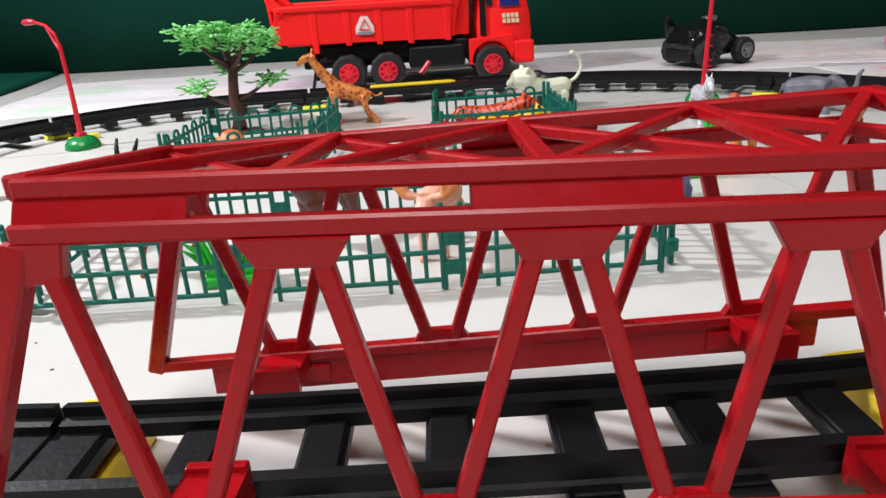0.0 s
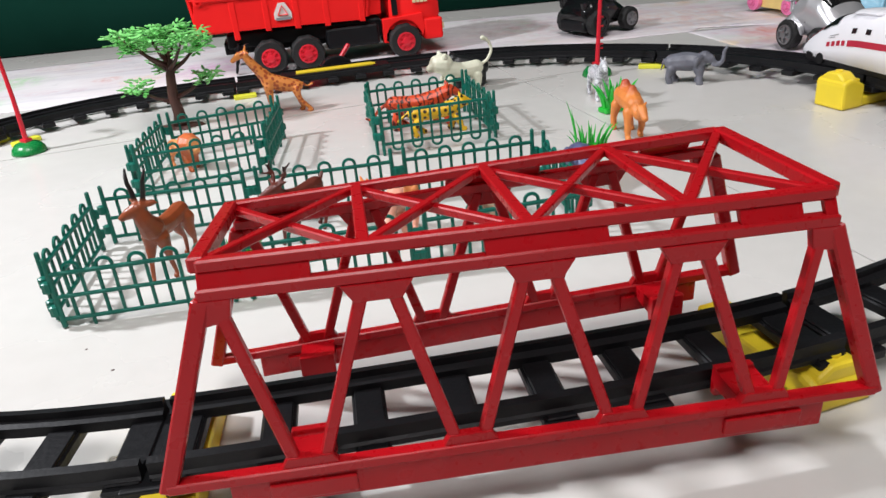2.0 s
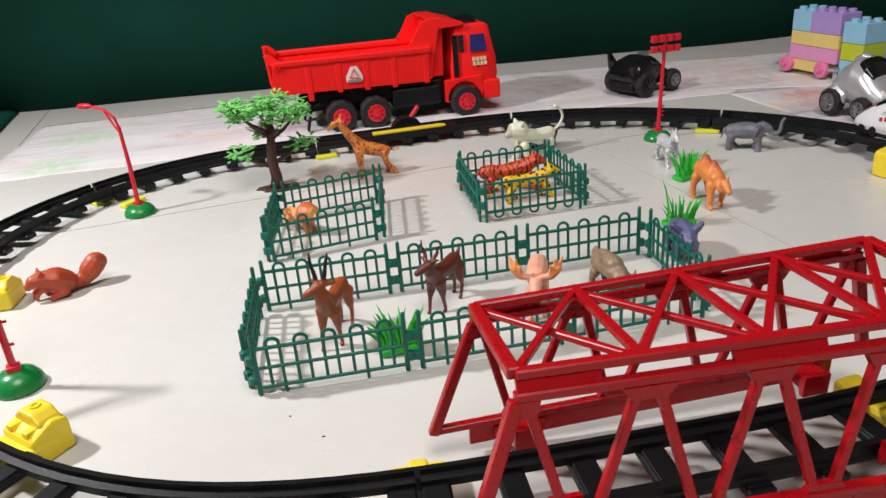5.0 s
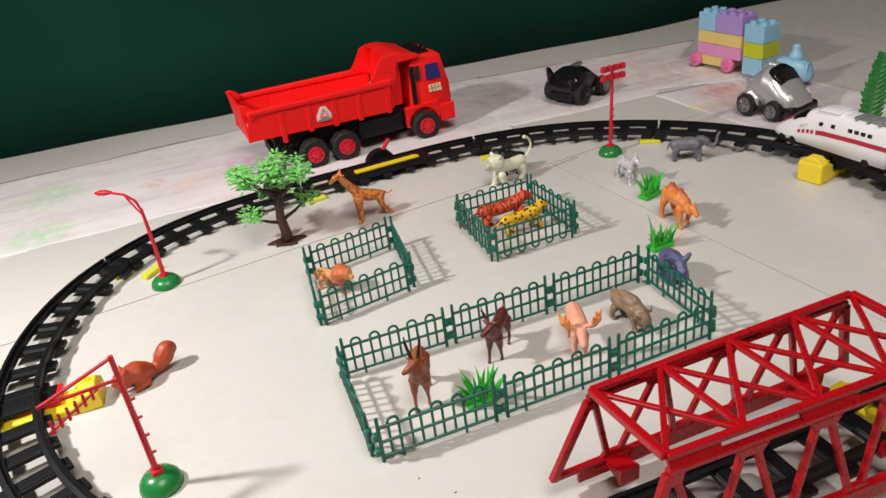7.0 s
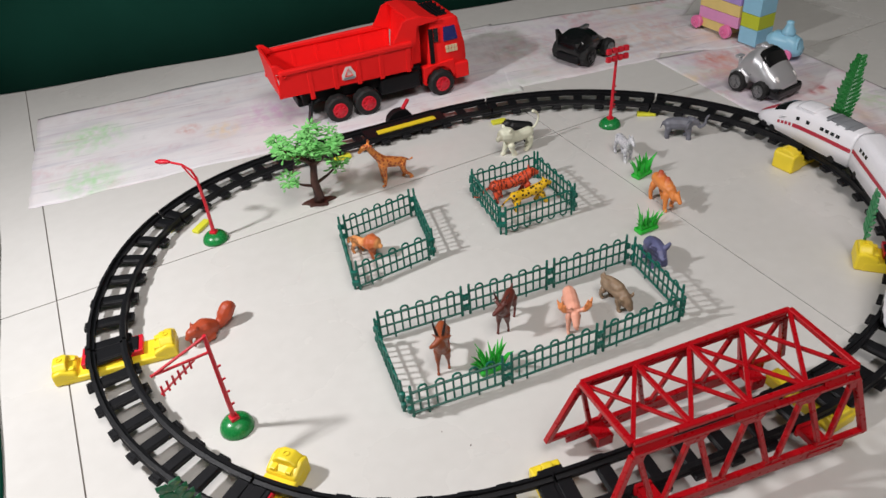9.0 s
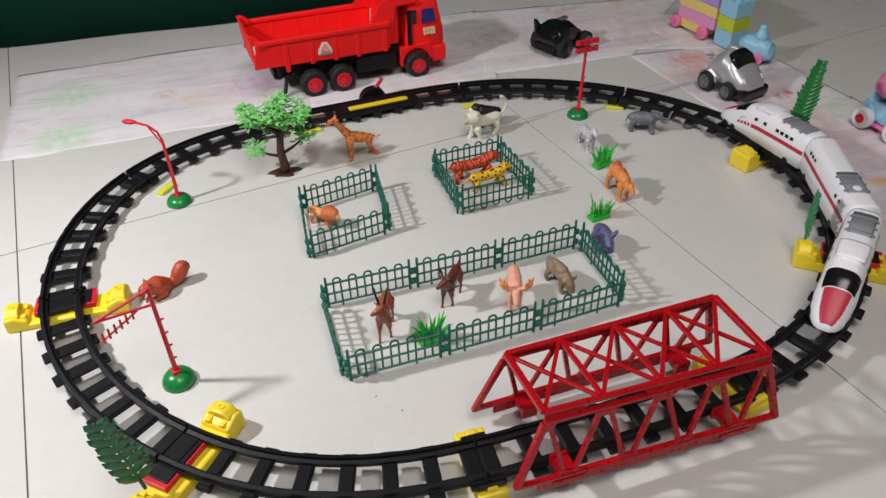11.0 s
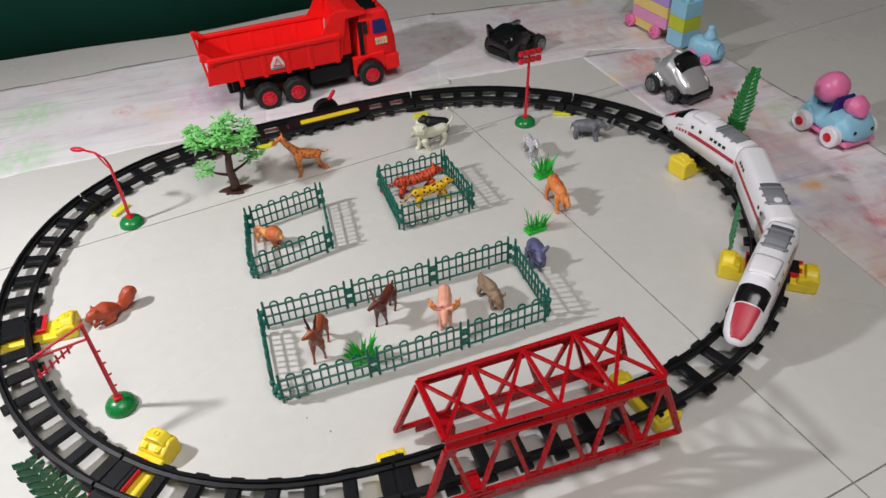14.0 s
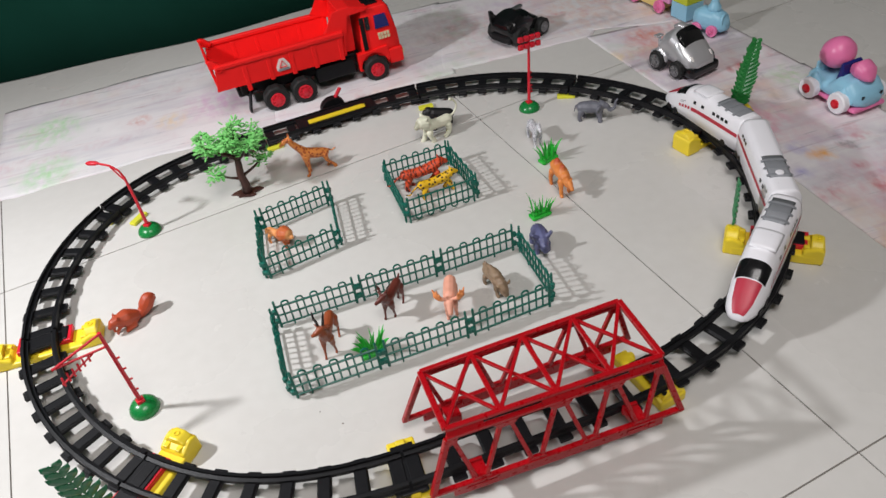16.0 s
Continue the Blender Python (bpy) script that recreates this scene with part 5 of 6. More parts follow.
def toy_tree():
    rnd = random.Random(4)
    root = thing("toy_tree", pose(-0.08, 0.7, 0), "toy tree with brown trunk and light green plastic leaves", "toy tree")
    bm = bmesh.new()
    outline = [(0.017 * (1 + 0.25 * math.sin(3 * a) + 0.15 * math.sin(5 * a + 1)) * math.cos(a), 0.0095 * (1 + 0.2 * math.sin(4 * a)) * math.sin(a)) for a in [2 * math.pi * k / 26 for k in range(26)]]
    lo = [bm.verts.new((x, y, 0)) for x, y in outline]
    hi = [bm.verts.new((x * 0.85, y * 0.85, 0.0028)) for x, y in outline]
    bm.faces.new(hi)
    bm.faces.new(lo[::-1])
    for i in range(26):
        bm.faces.new((lo[i], lo[(i + 1) % 26], hi[(i + 1) % 26], hi[i]))
    part("foot", bm, BARK, root)
    bm = bmesh.new()
    tube(bm, ((0, 0, 0.001), (0.001, 0, 0.012), (-0.001, 0.001, 0.028), (0.001, 0, 0.045), (0.003, 0.001, 0.058), (0.002, 0, 0.074)), (0.0068, 0.0052, 0.0046, 0.004, 0.003, 0.0016), 10)
    trunk = part("trunk", bm, BARK, root, "brown plastic trunk", True)
    tips = []
    for k, (a, z0, reach, rise) in enumerate(((3.1, 0.022, 0.031, 0.013), (0.15, 0.026, 0.03, 0.016), (1.7, 0.034, 0.026, 0.02), (2.7, 0.05, 0.037, 0.028), (0.3, 0.048, 0.03, 0.022), (3.6, 0.054, 0.033, 0.029), (5.5, 0.05, 0.03, 0.027), (1.4, 0.054, 0.029, 0.027), (4.5, 0.058, 0.022, 0.026))):
        d = Vector((math.cos(a), math.sin(a), 0))
        p0 = Vector((0.001, 0, z0))
        p1 = p0 + d * reach * 0.45 + Vector((0, 0, rise * 0.35))
        p2 = p0 + d * reach + Vector((0, 0, rise))
        bm = bmesh.new()
        tube(bm, (p0, p1, p2), (0.0022, 0.0016, 0.0007), 7)
        part("branch", bm, BARK, trunk, "", True)
        tips.append((p1, p2, d, z0 < 0.04))
    bm = bmesh.new()
    for p1, p2, d, low in tips:
        side = Vector((-d.y, d.x, 0))
        for c in range(5 if low else 9):
            # one spray of small leaves round a twig
            u = rnd.random()
            hub = p1.lerp(p2, (0.55 if low else 0.3) + (0.6 if low else 0.85) * u) + side * rnd.gauss(0, 0.006) + Vector((0, 0, rnd.gauss(0.001, 0.0022)))
            for k in range(12):
                q = hub + Vector((rnd.gauss(0, 0.0036), rnd.gauss(0, 0.0036), rnd.gauss(0, 0.0015)))
                a = math.atan2(q.y - hub.y, q.x - hub.x) + rnd.uniform(-0.6, 0.6)
                leaf_card(bm, q, Vector((math.cos(a), math.sin(a), rnd.uniform(-0.3, 0.45))), rnd.uniform(0.0045, 0.0085), rnd.uniform(0.002, 0.0034), rnd)
    for c in range(7):
        a, r = rnd.uniform(0, 6.28), rnd.uniform(0.0, 0.02)
        hub = Vector((r * math.cos(a) - 0.004, r * math.sin(a), 0.083 + rnd.gauss(0, 0.003) - r * 0.15))
        for k in range(15):
            q = hub + Vector((rnd.gauss(0, 0.0038), rnd.gauss(0, 0.0038), rnd.gauss(0, 0.0018)))
            b = rnd.uniform(0, 6.28)
            leaf_card(bm, q, Vector((math.cos(b), math.sin(b), rnd.uniform(-0.2, 0.5))), rnd.uniform(0.0045, 0.0085), rnd.uniform(0.002, 0.0034), rnd)
    part("crown", bm, LEAF, root, "light green plastic leaf sprays")
    return root


def frond_tree(name, m, height, width, mat, label, lobes, lean=0.0, fat=1.0):
    """A flat moulded conifer or palm: a stem with paired pointed lobes."""
    root = thing(name, m, label, "toy plant", "flat toy trees")
    stem = bmesh.new()
    tube(stem, ((0, 0, 0), (lean * 0.3, 0, height * 0.4), (lean, 0, height * 0.96)), (0.0014, 0.0012, 0.0005), 6)
    part("stem", stem, mat, root)
    rnd = random.Random(len(label))
    for k in range(lobes):
        t = 0.14 + 0.84 * k / lobes
        for s in (-1, 1):
            w = width * (0.3 + 0.7 * math.sin(math.pi * min(1, t ** 0.62)) ** 0.8) * rnd.uniform(0.85, 1.1)
            c = Vector((lean * t, 0, height * t))
            d = Vector((s, 0, 0.75 + 0.4 * t)).normalized()
            bm = bmesh.new()
            tube(bm, (c, c + d * w * 0.45 + Vector((0, 0.0006 * s, 0)), c + d * w * 0.8 + Vector((0, 0.001, 0)), c + d * w), (0.0018 * fat, 0.0027 * fat, 0.0019 * fat, 0.0003), 6, True, 0.34, (0, 1, 0))
            part("lobe", bm, mat, root)
    return root


def grass_tuft(x, y, yaw, height, blades, label, tall=0.0, broad=1.0):
    """A moulded green foot with a fan of tapering blades."""
    rnd = random.Random(int(1000 * (x + 5)))
    root = thing("grass_tuft", pose(x, y, 0, 0, 0, yaw), label, "toy grass", "toy grass tufts")
    part("base", bb(lambda bm: (box(bm, -0.0118, 0.0118, -0.006, 0.006, 0, 0.0045, 0.0014), box(bm, -0.0095, 0.0095, -0.0035, 0.0035, 0.004, 0.0075, 0.0014))), GRASS, root)
    for k in range(blades):
        u = k / (blades - 1) * 2 - 1
        h = height * rnd.uniform(0.5, 1.0) + (tall if k in (0, 2) else 0)
        x0, y0 = u * 0.0095, rnd.uniform(-0.0038, 0.0038)
        bx, by = u * 0.009 + rnd.uniform(-0.004, 0.004), y0 * 1.2 + rnd.uniform(-0.005, 0.005)
        bm = bmesh.new()
        tube(bm, ((x0, y0, 0.003), (x0 + bx * 0.2, y0 + by * 0.2, 0.005 + h * 0.35), (x0 + bx * 0.55, y0 + by * 0.5, 0.005 + h * 0.7), (x0 + bx, y0 + by, 0.005 + h)), (0.0012 * broad, 0.0013 * broad, 0.0009 * broad, 0.0002), 6, True, 0.45)
        part("blade", bm, GRASS, root)
    return root


toy_tree()
frond_tree("toy_fern", pose(0.504, 0.567, 0.0185, -20, 0, -57), 0.092, 0.017, FERN, "green plastic toy conifer standing on a pier", 15, 0.0, 1.3)
frond_tree("toy_fern", pose(0.389, 0.389, 0.0175, 0, 0, 62), 0.058, 0.016, THIN_GREEN, "narrow green plastic toy plant on a pier", 8, 0.003)
frond_tree("toy_fern", pose(-0.217, 0.281, 0.0175, 0, 0, 197), 0.08, 0.019, PALM, "dark green plastic toy palm leaning over a pier", 8, 0.012, 1.5)
grass_tuft(0.279, 0.603, 20, 0.022, 14, "bright green plastic grass tuft on the floor", 0.0, 1.9)
grass_tuft(0.2305, 0.507, 10, 0.019, 22, "bright green plastic grass tuft with tall blades", 0.018)
grass_tuft(0.014, 0.381, 8, 0.022, 22, "bright green plastic grass tuft inside the fence", 0.0, 1.9)


# ---------- crumbs ----------
def crumb(x, y, yaw, size):
    """A tiny irregular speck lying on the tiles."""
    rnd = random.Random(int(1000 * (x + 7)))
    bm = bmesh.new()
    bmesh.ops.create_icosphere(bm, subdivisions=2, radius=size)
    for v in bm.verts:
        v.co = Vector((v.co.x * 1.4, v.co.y, abs(v.co.z) * 0.5)) * rnd.uniform(0.8, 1.15)
    ob = mesh_object("crumb", bm, BARK, True)
    ob.matrix_world = pose(x, y, 0, 0, 0, yaw)
    return tagged(ob, "tiny brown crumb lying on the floor tiles", "crumb", "crumbs on the floor")


crumb(-0.028, 0.312, 20, 0.0006)
crumb(-0.045, 0.332, 70, 0.0005)


# ---------- toy animals ----------
def pattern(name, base, dark, kind, scale):
    """Moulded plastic with printed spots, patches or stripes."""
    m = material(name, base, 0.42, vary=0.12, scale=90, bump=0.25, bump_scale=500)
    nt = m.node_tree
    b = nt.nodes["Principled BSDF"]
    src = b.inputs["Base Color"].links[0].from_socket
    tc = nt.nodes.new("ShaderNodeTexCoord")
    if kind == "stripes":
        tex = nt.nodes.new("ShaderNodeTexWave")
        tex.inputs["Scale"].default_value = scale
        tex.inputs["Distortion"].default_value = 11.0
        tex.inputs["Detail"].default_value = 3.0
        tex.inputs["Detail Scale"].default_value = 2.2
        out, lo, hi = tex.outputs["Fac"], 0.7, 0.82
    else:
        tex = nt.nodes.new("ShaderNodeTexVoronoi")
        tex.inputs["Scale"].default_value = scale
        if kind == "patches":
            tex.feature = "DISTANCE_TO_EDGE"
            out, lo, hi = tex.outputs["Distance"], 0.07, 0.13
        else:
            out, lo, hi = tex.outputs["Distance"], 0.46, 0.36
    nt.links.new(tc.outputs["Object"], tex.inputs["Vector"])
    mr = nt.nodes.new("ShaderNodeMapRange")
    mr.inputs["From Min"].default_value, mr.inputs["From Max"].default_value = lo, hi
    nt.links.new(out, mr.inputs["Value"])
    mix = nt.nodes.new("ShaderNodeMix")
    mix.data_type = "RGBA"
    nt.links.new(mr.outputs["Result"], mix.inputs[0])
    nt.links.new(src, mix.inputs[6])
    mix.inputs[7].default_value = (*dark, 1)
    nt.links.new(mix.outputs[2], b.inputs["Base Color"])
    return m


def hide(name, colour, colour2=None, rough=0.45):
    return material(name, colour, rough, vary=0.2, scale=110, bump=0.35, bump_scale=420, colour2=colour2)


GIRAFFE = pattern("giraffe_plastic", (0.78, 0.27, 0.06), (0.4, 0.07, 0.016), "spots", 300)
TIGER = pattern("tiger_plastic", (0.72, 0.08, 0.025), (0.07, 0.01, 0.006), "stripes", 62)
LEOPARD = pattern("leopard_plastic", (0.86, 0.5, 0.012), (0.03, 0.015, 0.004), "spots", 260)
ZEBRA = pattern("zebra_plastic", (0.74, 0.74, 0.77), (0.3, 0.3, 0.34), "stripes", 120)
LION = hide("lion_plastic", (0.8, 0.36, 0.13), (0.62, 0.2, 0.06))
ELEPHANT = hide("elephant_plastic", (0.2, 0.205, 0.24), (0.045, 0.045, 0.06))
RHINO = hide("rhino_plastic", (0.15, 0.16, 0.31), (0.035, 0.035, 0.08))
CAMEL = hide("camel_plastic", (0.76, 0.27, 0.06), (0.56, 0.15, 0.035))
DEER = hide("antelope_plastic", (0.34, 0.08, 0.025), (0.17, 0.033, 0.012), 0.36)
STAG = hide("stag_plastic", (0.15, 0.03, 0.019), (0.055, 0.012, 0.008), 0.38)
MOOSE = hide("moose_plastic", (0.82, 0.42, 0.31), (0.7, 0.28, 0.18))
RAM = hide("bison_plastic", (0.34, 0.24, 0.15), (0.11, 0.065, 0.04))
SQUIRREL = hide("squirrel_plastic", (0.48, 0.075, 0.022), (0.26, 0.03, 0.012))
WHITE_LION = hide("white_lion_plastic", (0.74, 0.74, 0.6), (0.6, 0.6, 0.45))


def dark_above(m, z, colour, axis="Z", soft=0.001, both=False):
    """Paints what lies beyond z along an axis of the figure, such as its horns or mane."""
    nt = m.node_tree
    b = nt.nodes["Principled BSDF"]
    src = b.inputs["Base Color"].links[0].from_socket
    tc = nt.nodes.new("ShaderNodeTexCoord")
    sep = nt.nodes.new("ShaderNodeSeparateXYZ")
    nt.links.new(tc.outputs["Object"], sep.inputs[0])
    mr = nt.nodes.new("ShaderNodeMapRange")
    mr.inputs["From Min"].default_value, mr.inputs["From Max"].default_value = z - soft, z + soft
    src_axis = sep.outputs[axis]
    if both:
        away = nt.nodes.new("ShaderNodeMath")
        away.operation = "ABSOLUTE"
        nt.links.new(src_axis, away.inputs[0])
        src_axis = away.outputs[0]
    nt.links.new(src_axis, mr.inputs["Value"])
    mix = nt.nodes.new("ShaderNodeMix")
    mix.data_type = "RGBA"
    nt.links.new(mr.outputs["Result"], mix.inputs[0])
    nt.links.new(src, mix.inputs[6])
    mix.inputs[7].default_value = (*colour, 1)
    nt.links.new(mix.outputs[2], b.inputs["Base Color"])


dark_above(DEER, 0.0465, (0.012, 0.009, 0.009))
dark_above(STAG, 0.0435, (0.03, 0.012, 0.01))
dark_above(LION, 0.0035, (0.56, 0.13, 0.035), "X", 0.002)
dark_above(LION, 0.0175, (0.78, 0.33, 0.11), "X", 0.0012)
dark_above(CAMEL, 0.0335, (0.5, 0.075, 0.03), "Z", 0.003)
dark_above(MOOSE, 0.0072, (0.86, 0.3, 0.1), "Y", 0.0012, True)
dark_above(WHITE_LION, 0.0268, (0.46, 0.44, 0.33), "X", 0.0012)


def animal(name, m, mat, chains, label, voxel=0.00075, size=1.0):
    """One moulded figure: limbs and body swept as tapering forms and fused into a single skin."""
    bm = bmesh.new()
    for pts, radii in chains:
        n = len(pts)
        p = [Vector(q) * size for q in pts]
        r = [q * size for q in radii]
        fine, fr = [], []
        for i in range(n - 1):
            for k in range(4):
                t = k / 4
                a, b, c, d = p[max(i - 1, 0)], p[i], p[i + 1], p[min(i + 2, n - 1)]
                fine.append(0.5 * ((2 * b) + (c - a) * t + (2 * a - 5 * b + 4 * c - d) * t * t + (-a + 3 * b - 3 * c + d) * t ** 3))
                fr.append(r[i] + (r[i + 1] - r[i]) * (t * t * (3 - 2 * t)))
        fine.append(p[-1])
        fr.append(r[-1])
        d0, d1 = (fine[0] - fine[1]).normalized(), (fine[-1] - fine[-2]).normalized()
        fine = [fine[0] + d0 * fr[0] * 0.8, fine[0] + d0 * fr[0] * 0.5] + fine + [fine[-1] + d1 * fr[-1] * 0.5, fine[-1] + d1 * fr[-1] * 0.8]
        fr = [fr[0] * 0.45, fr[0] * 0.82] + fr + [fr[-1] * 0.82, fr[-1] * 0.45]
        tube(bm, fine, fr, 10)
    ob = mesh_object(name, bm, mat, True)
    ob.matrix_world = m
    mod = ob.modifiers.new("fuse", "REMESH")
    mod.mode, mod.voxel_size, mod.use_smooth_shade = "VOXEL", voxel, True
    sm = ob.modifiers.new("soften", "SMOOTH")
    sm.factor, sm.iterations = 0.5, 2
    return tagged(ob, label, "toy animal", "toy animals")


def legs(xf, xb, top, w, r0, r1, step=0.0, foot=0.002):
    """Four legs: fore pair at xf, hind pair at xb, each with a bent knee and a small foot."""
    out = []
    for x, hind in ((xf, False), (xb, True)):
        for s in (-1, 1):
            k = step * s * (1 if hind else -1)
            bend = -0.0018 if hind else 0.001
            out.append((((x, s * w * 0.8, top), (x + bend + k * 0.4, s * w, top * 0.5), (x + k - bend * 0.4, s * w, 0.0018), (x + k + foot, s * w, 0.0012)), (r0, r0 * 0.6, r1, r1)))
    return out


def slim_legs(xf, xb, top, w, r0, r1, spread=0.003):
    """Four long thin legs of a deer: full at the shoulder and thigh, slender from the knee down, small hooves set apart."""
    out = []
    for x, hind in ((xf, False), (xb, True)):
        for s in (-1, 1):
            k = spread * s * (1 if hind else -1)
            back = -0.0032 if hind else 0.0006
            out.append((((x, s * w * 0.75, top), (x + k * 0.2, s * w, top * 0.72), (x + back + k * 0.6, s * w * 1.05, top * 0.42), (x + back * 0.6 + k, s * w * 1.1, 0.0026), (x + back * 0.6 + k + 0.0012, s * w * 1.1, 0.0011)),
                        (r0, r0 * 0.62, r1 * 1.1, r1 * 0.9, r1 * 1.25)))
    return out


# the figures face along +x before they are turned
animal("squirrel_figure", pose(-0.2145, 0.5155, 0, 0, 0, 214), SQUIRREL,
       [(((-0.004, 0, 0.0095), (0.003, 0, 0.0128), (0.0095, 0, 0.015)), (0.009, 0.0105, 0.0084)),
        (((0.0125, 0, 0.0165), (0.0175, 0, 0.0165), (0.0222, 0, 0.0138)), (0.0064, 0.0056, 0.003)),
        (((0.0125, 0.0042, 0.0215), (0.012, 0.0052, 0.0246)), (0.0019, 0.0007)), (((0.0125, -0.0042, 0.0215), (0.012, -0.0052, 0.0246)), (0.0019, 0.0007)),
        (((0.012, 0.0045, 0.011), (0.018, 0.0042, 0.0075), (0.019, 0.003, 0.003)), (0.0026, 0.0018, 0.0014)), (((0.012, -0.0045, 0.011), (0.018, -0.0042, 0.0075), (0.019, -0.003, 0.003)), (0.0026, 0.0018, 0.0014)),
        (((0.001, 0.0065, 0.006), (0.01, 0.0072, 0.0022)), (0.0055, 0.002)), (((0.001, -0.0065, 0.006), (0.01, -0.0072, 0.0022)), (0.0055, 0.002)),
        (((-0.008, 0, 0.005), (-0.0165, 0, 0.0075), (-0.0225, 0, 0.0125), (-0.0275, 0, 0.0175), (-0.0305, 0, 0.0165), (-0.0295, 0, 0.0105)), (0.0034, 0.0062, 0.0082, 0.0078, 0.006, 0.003))],
       "reddish brown squirrel figure with fat curled tail", 0.0007, 0.92)

animal("lion_figure", pose(-0.051, 0.581, 0, 0, 0, -48), LION,
       legs(0.0105, -0.0125, 0.013, 0.0042, 0.0034, 0.0018, 0.003)
       + [(((-0.015, 0, 0.0175), (-0.004, 0, 0.017), (0.01, 0, 0.018)), (0.0052, 0.0054, 0.0064)),
          (((0.0075, 0, 0.0195), (0.0115, 0, 0.021), (0.0155, 0, 0.022)), (0.0092, 0.0108, 0.0088)), (((0.0095, 0, 0.0115), (0.0125, 0, 0.0095)), (0.005, 0.0028)), (((0.017, 0, 0.0215), (0.024, 0, 0.0195)), (0.0048, 0.003)),
          (((-0.018, 0, 0.019), (-0.024, 0.001, 0.016), (-0.026, 0.002, 0.008)), (0.0014, 0.001, 0.0016))],
       "tan orange lion figure with mane in the fence", 0.0007, 0.88)

BIG_CAT = legs(0.0145, -0.0155, 0.012, 0.0042, 0.0038, 0.0021, 0.004) + [
    (((-0.0185, 0, 0.0175), (-0.004, 0, 0.0165), (0.013, 0, 0.0185)), (0.0056, 0.0056, 0.006)), (((0.013, 0, 0.0195), (0.0195, 0, 0.0215)), (0.0054, 0.0048)),
    (((0.0205, 0, 0.0225), (0.0265, 0, 0.0205)), (0.0046, 0.0026)), (((0.0195, 0.003, 0.0265), (0.0192, 0.0036, 0.0285)), (0.0013, 0.0006)), (((0.0195, -0.003, 0.0265), (0.0192, -0.0036, 0.0285)), (0.0013, 0.0006)),
    (((-0.0215, 0, 0.0185), (-0.029, 0.001, 0.014), (-0.033, 0.003, 0.0075), (-0.0375, 0.004, 0.009)), (0.0014, 0.0011, 0.001, 0.0009))]
animal("tiger_figure", pose(0.127, 0.621, 0, 0, 0, 4), TIGER, BIG_CAT, "orange red tiger figure with dark stripes", 0.0007, 1.16)
animal("leopard_figure", pose(0.138, 0.598, 0, 0, 0, 8), LEOPARD, BIG_CAT, "yellow leopard figure with black spots", 0.0007, 1.0)

animal("giraffe_figure", pose(0.012, 0.709, 0, 0, 0, 192), GIRAFFE,
       [c for s in (-1, 1) for c in ((((0.0125, s * 0.0034, 0.027), (0.0125, s * 0.0042, 0.013), (0.0118 + s * 0.0025, s * 0.0044, 0.0018), (0.0145 + s * 0.0025, s * 0.0044, 0.0013)), (0.0042, 0.0024, 0.0017, 0.0017)),
                                     (((-0.0115, s * 0.0032, 0.0225), (-0.0135, s * 0.004, 0.012), (-0.0195 - s * 0.003, s * 0.0044, 0.0018), (-0.017 - s * 0.003, s * 0.0044, 0.0013)), (0.0044, 0.0024, 0.0017, 0.0017)))]
       + [(((-0.0135, 0, 0.0235), (0, 0, 0.0275), (0.012, 0, 0.0325)), (0.0056, 0.0068, 0.0068)), (((0.012, 0, 0.034), (0.0205, 0, 0.045), (0.027, 0, 0.0545)), (0.006, 0.0044, 0.0034)),
          (((0.027, 0, 0.0575), (0.0325, 0, 0.057), (0.039, 0, 0.053)), (0.0034, 0.0032, 0.002)), (((0.027, 0.0018, 0.0605), (0.0262, 0.002, 0.0645)), (0.0008, 0.0009)), (((0.027, -0.0018, 0.0605), (0.0262, -0.002, 0.0645)), (0.0008, 0.0009)),
          (((0.0262, 0.003, 0.0585), (0.0245, 0.0055, 0.059)), (0.0013, 0.0006)), (((0.0262, -0.003, 0.0585), (0.0245, -0.0055, 0.059)), (0.0013, 0.0006)), (((-0.018, 0, 0.0255), (-0.0225, 0, 0.0225), (-0.027, 0, 0.024)), (0.0013, 0.0008, 0.0012))],
       "orange giraffe figure with small brown spots", 0.0007, 0.98)

animal("white_lion_figure", pose(0.172, 0.714, 0, 0, 0, 196), WHITE_LION,
       legs(0.0145, -0.0145, 0.015, 0.0054, 0.005, 0.003, 0.005)
       + [(((-0.0165, 0, 0.022), (0, 0, 0.0215), (0.014, 0, 0.0245)), (0.0068, 0.007, 0.0078)), (((0.0165, 0, 0.0295), (0.0225, 0, 0.0305)), (0.0096, 0.0085)), (((0.0245, 0, 0.03), (0.0305, 0, 0.027)), (0.0056, 0.0036)),
          (((0.0175, 0.0066, 0.037), (0.0175, 0.0085, 0.0392)), (0.0028, 0.0016)), (((0.0175, -0.0066, 0.037), (0.0175, -0.0085, 0.0392)), (0.0028, 0.0016)),
          (((-0.0205, 0, 0.0235), (-0.0275, 0, 0.0275), (-0.032, 0, 0.036), (-0.0285, 0, 0.0445), (-0.0235, 0, 0.0475)), (0.0017, 0.0015, 0.0014, 0.0015, 0.0024))],
       "cream white lion figure with raised curved tail", 0.0007, 0.98)

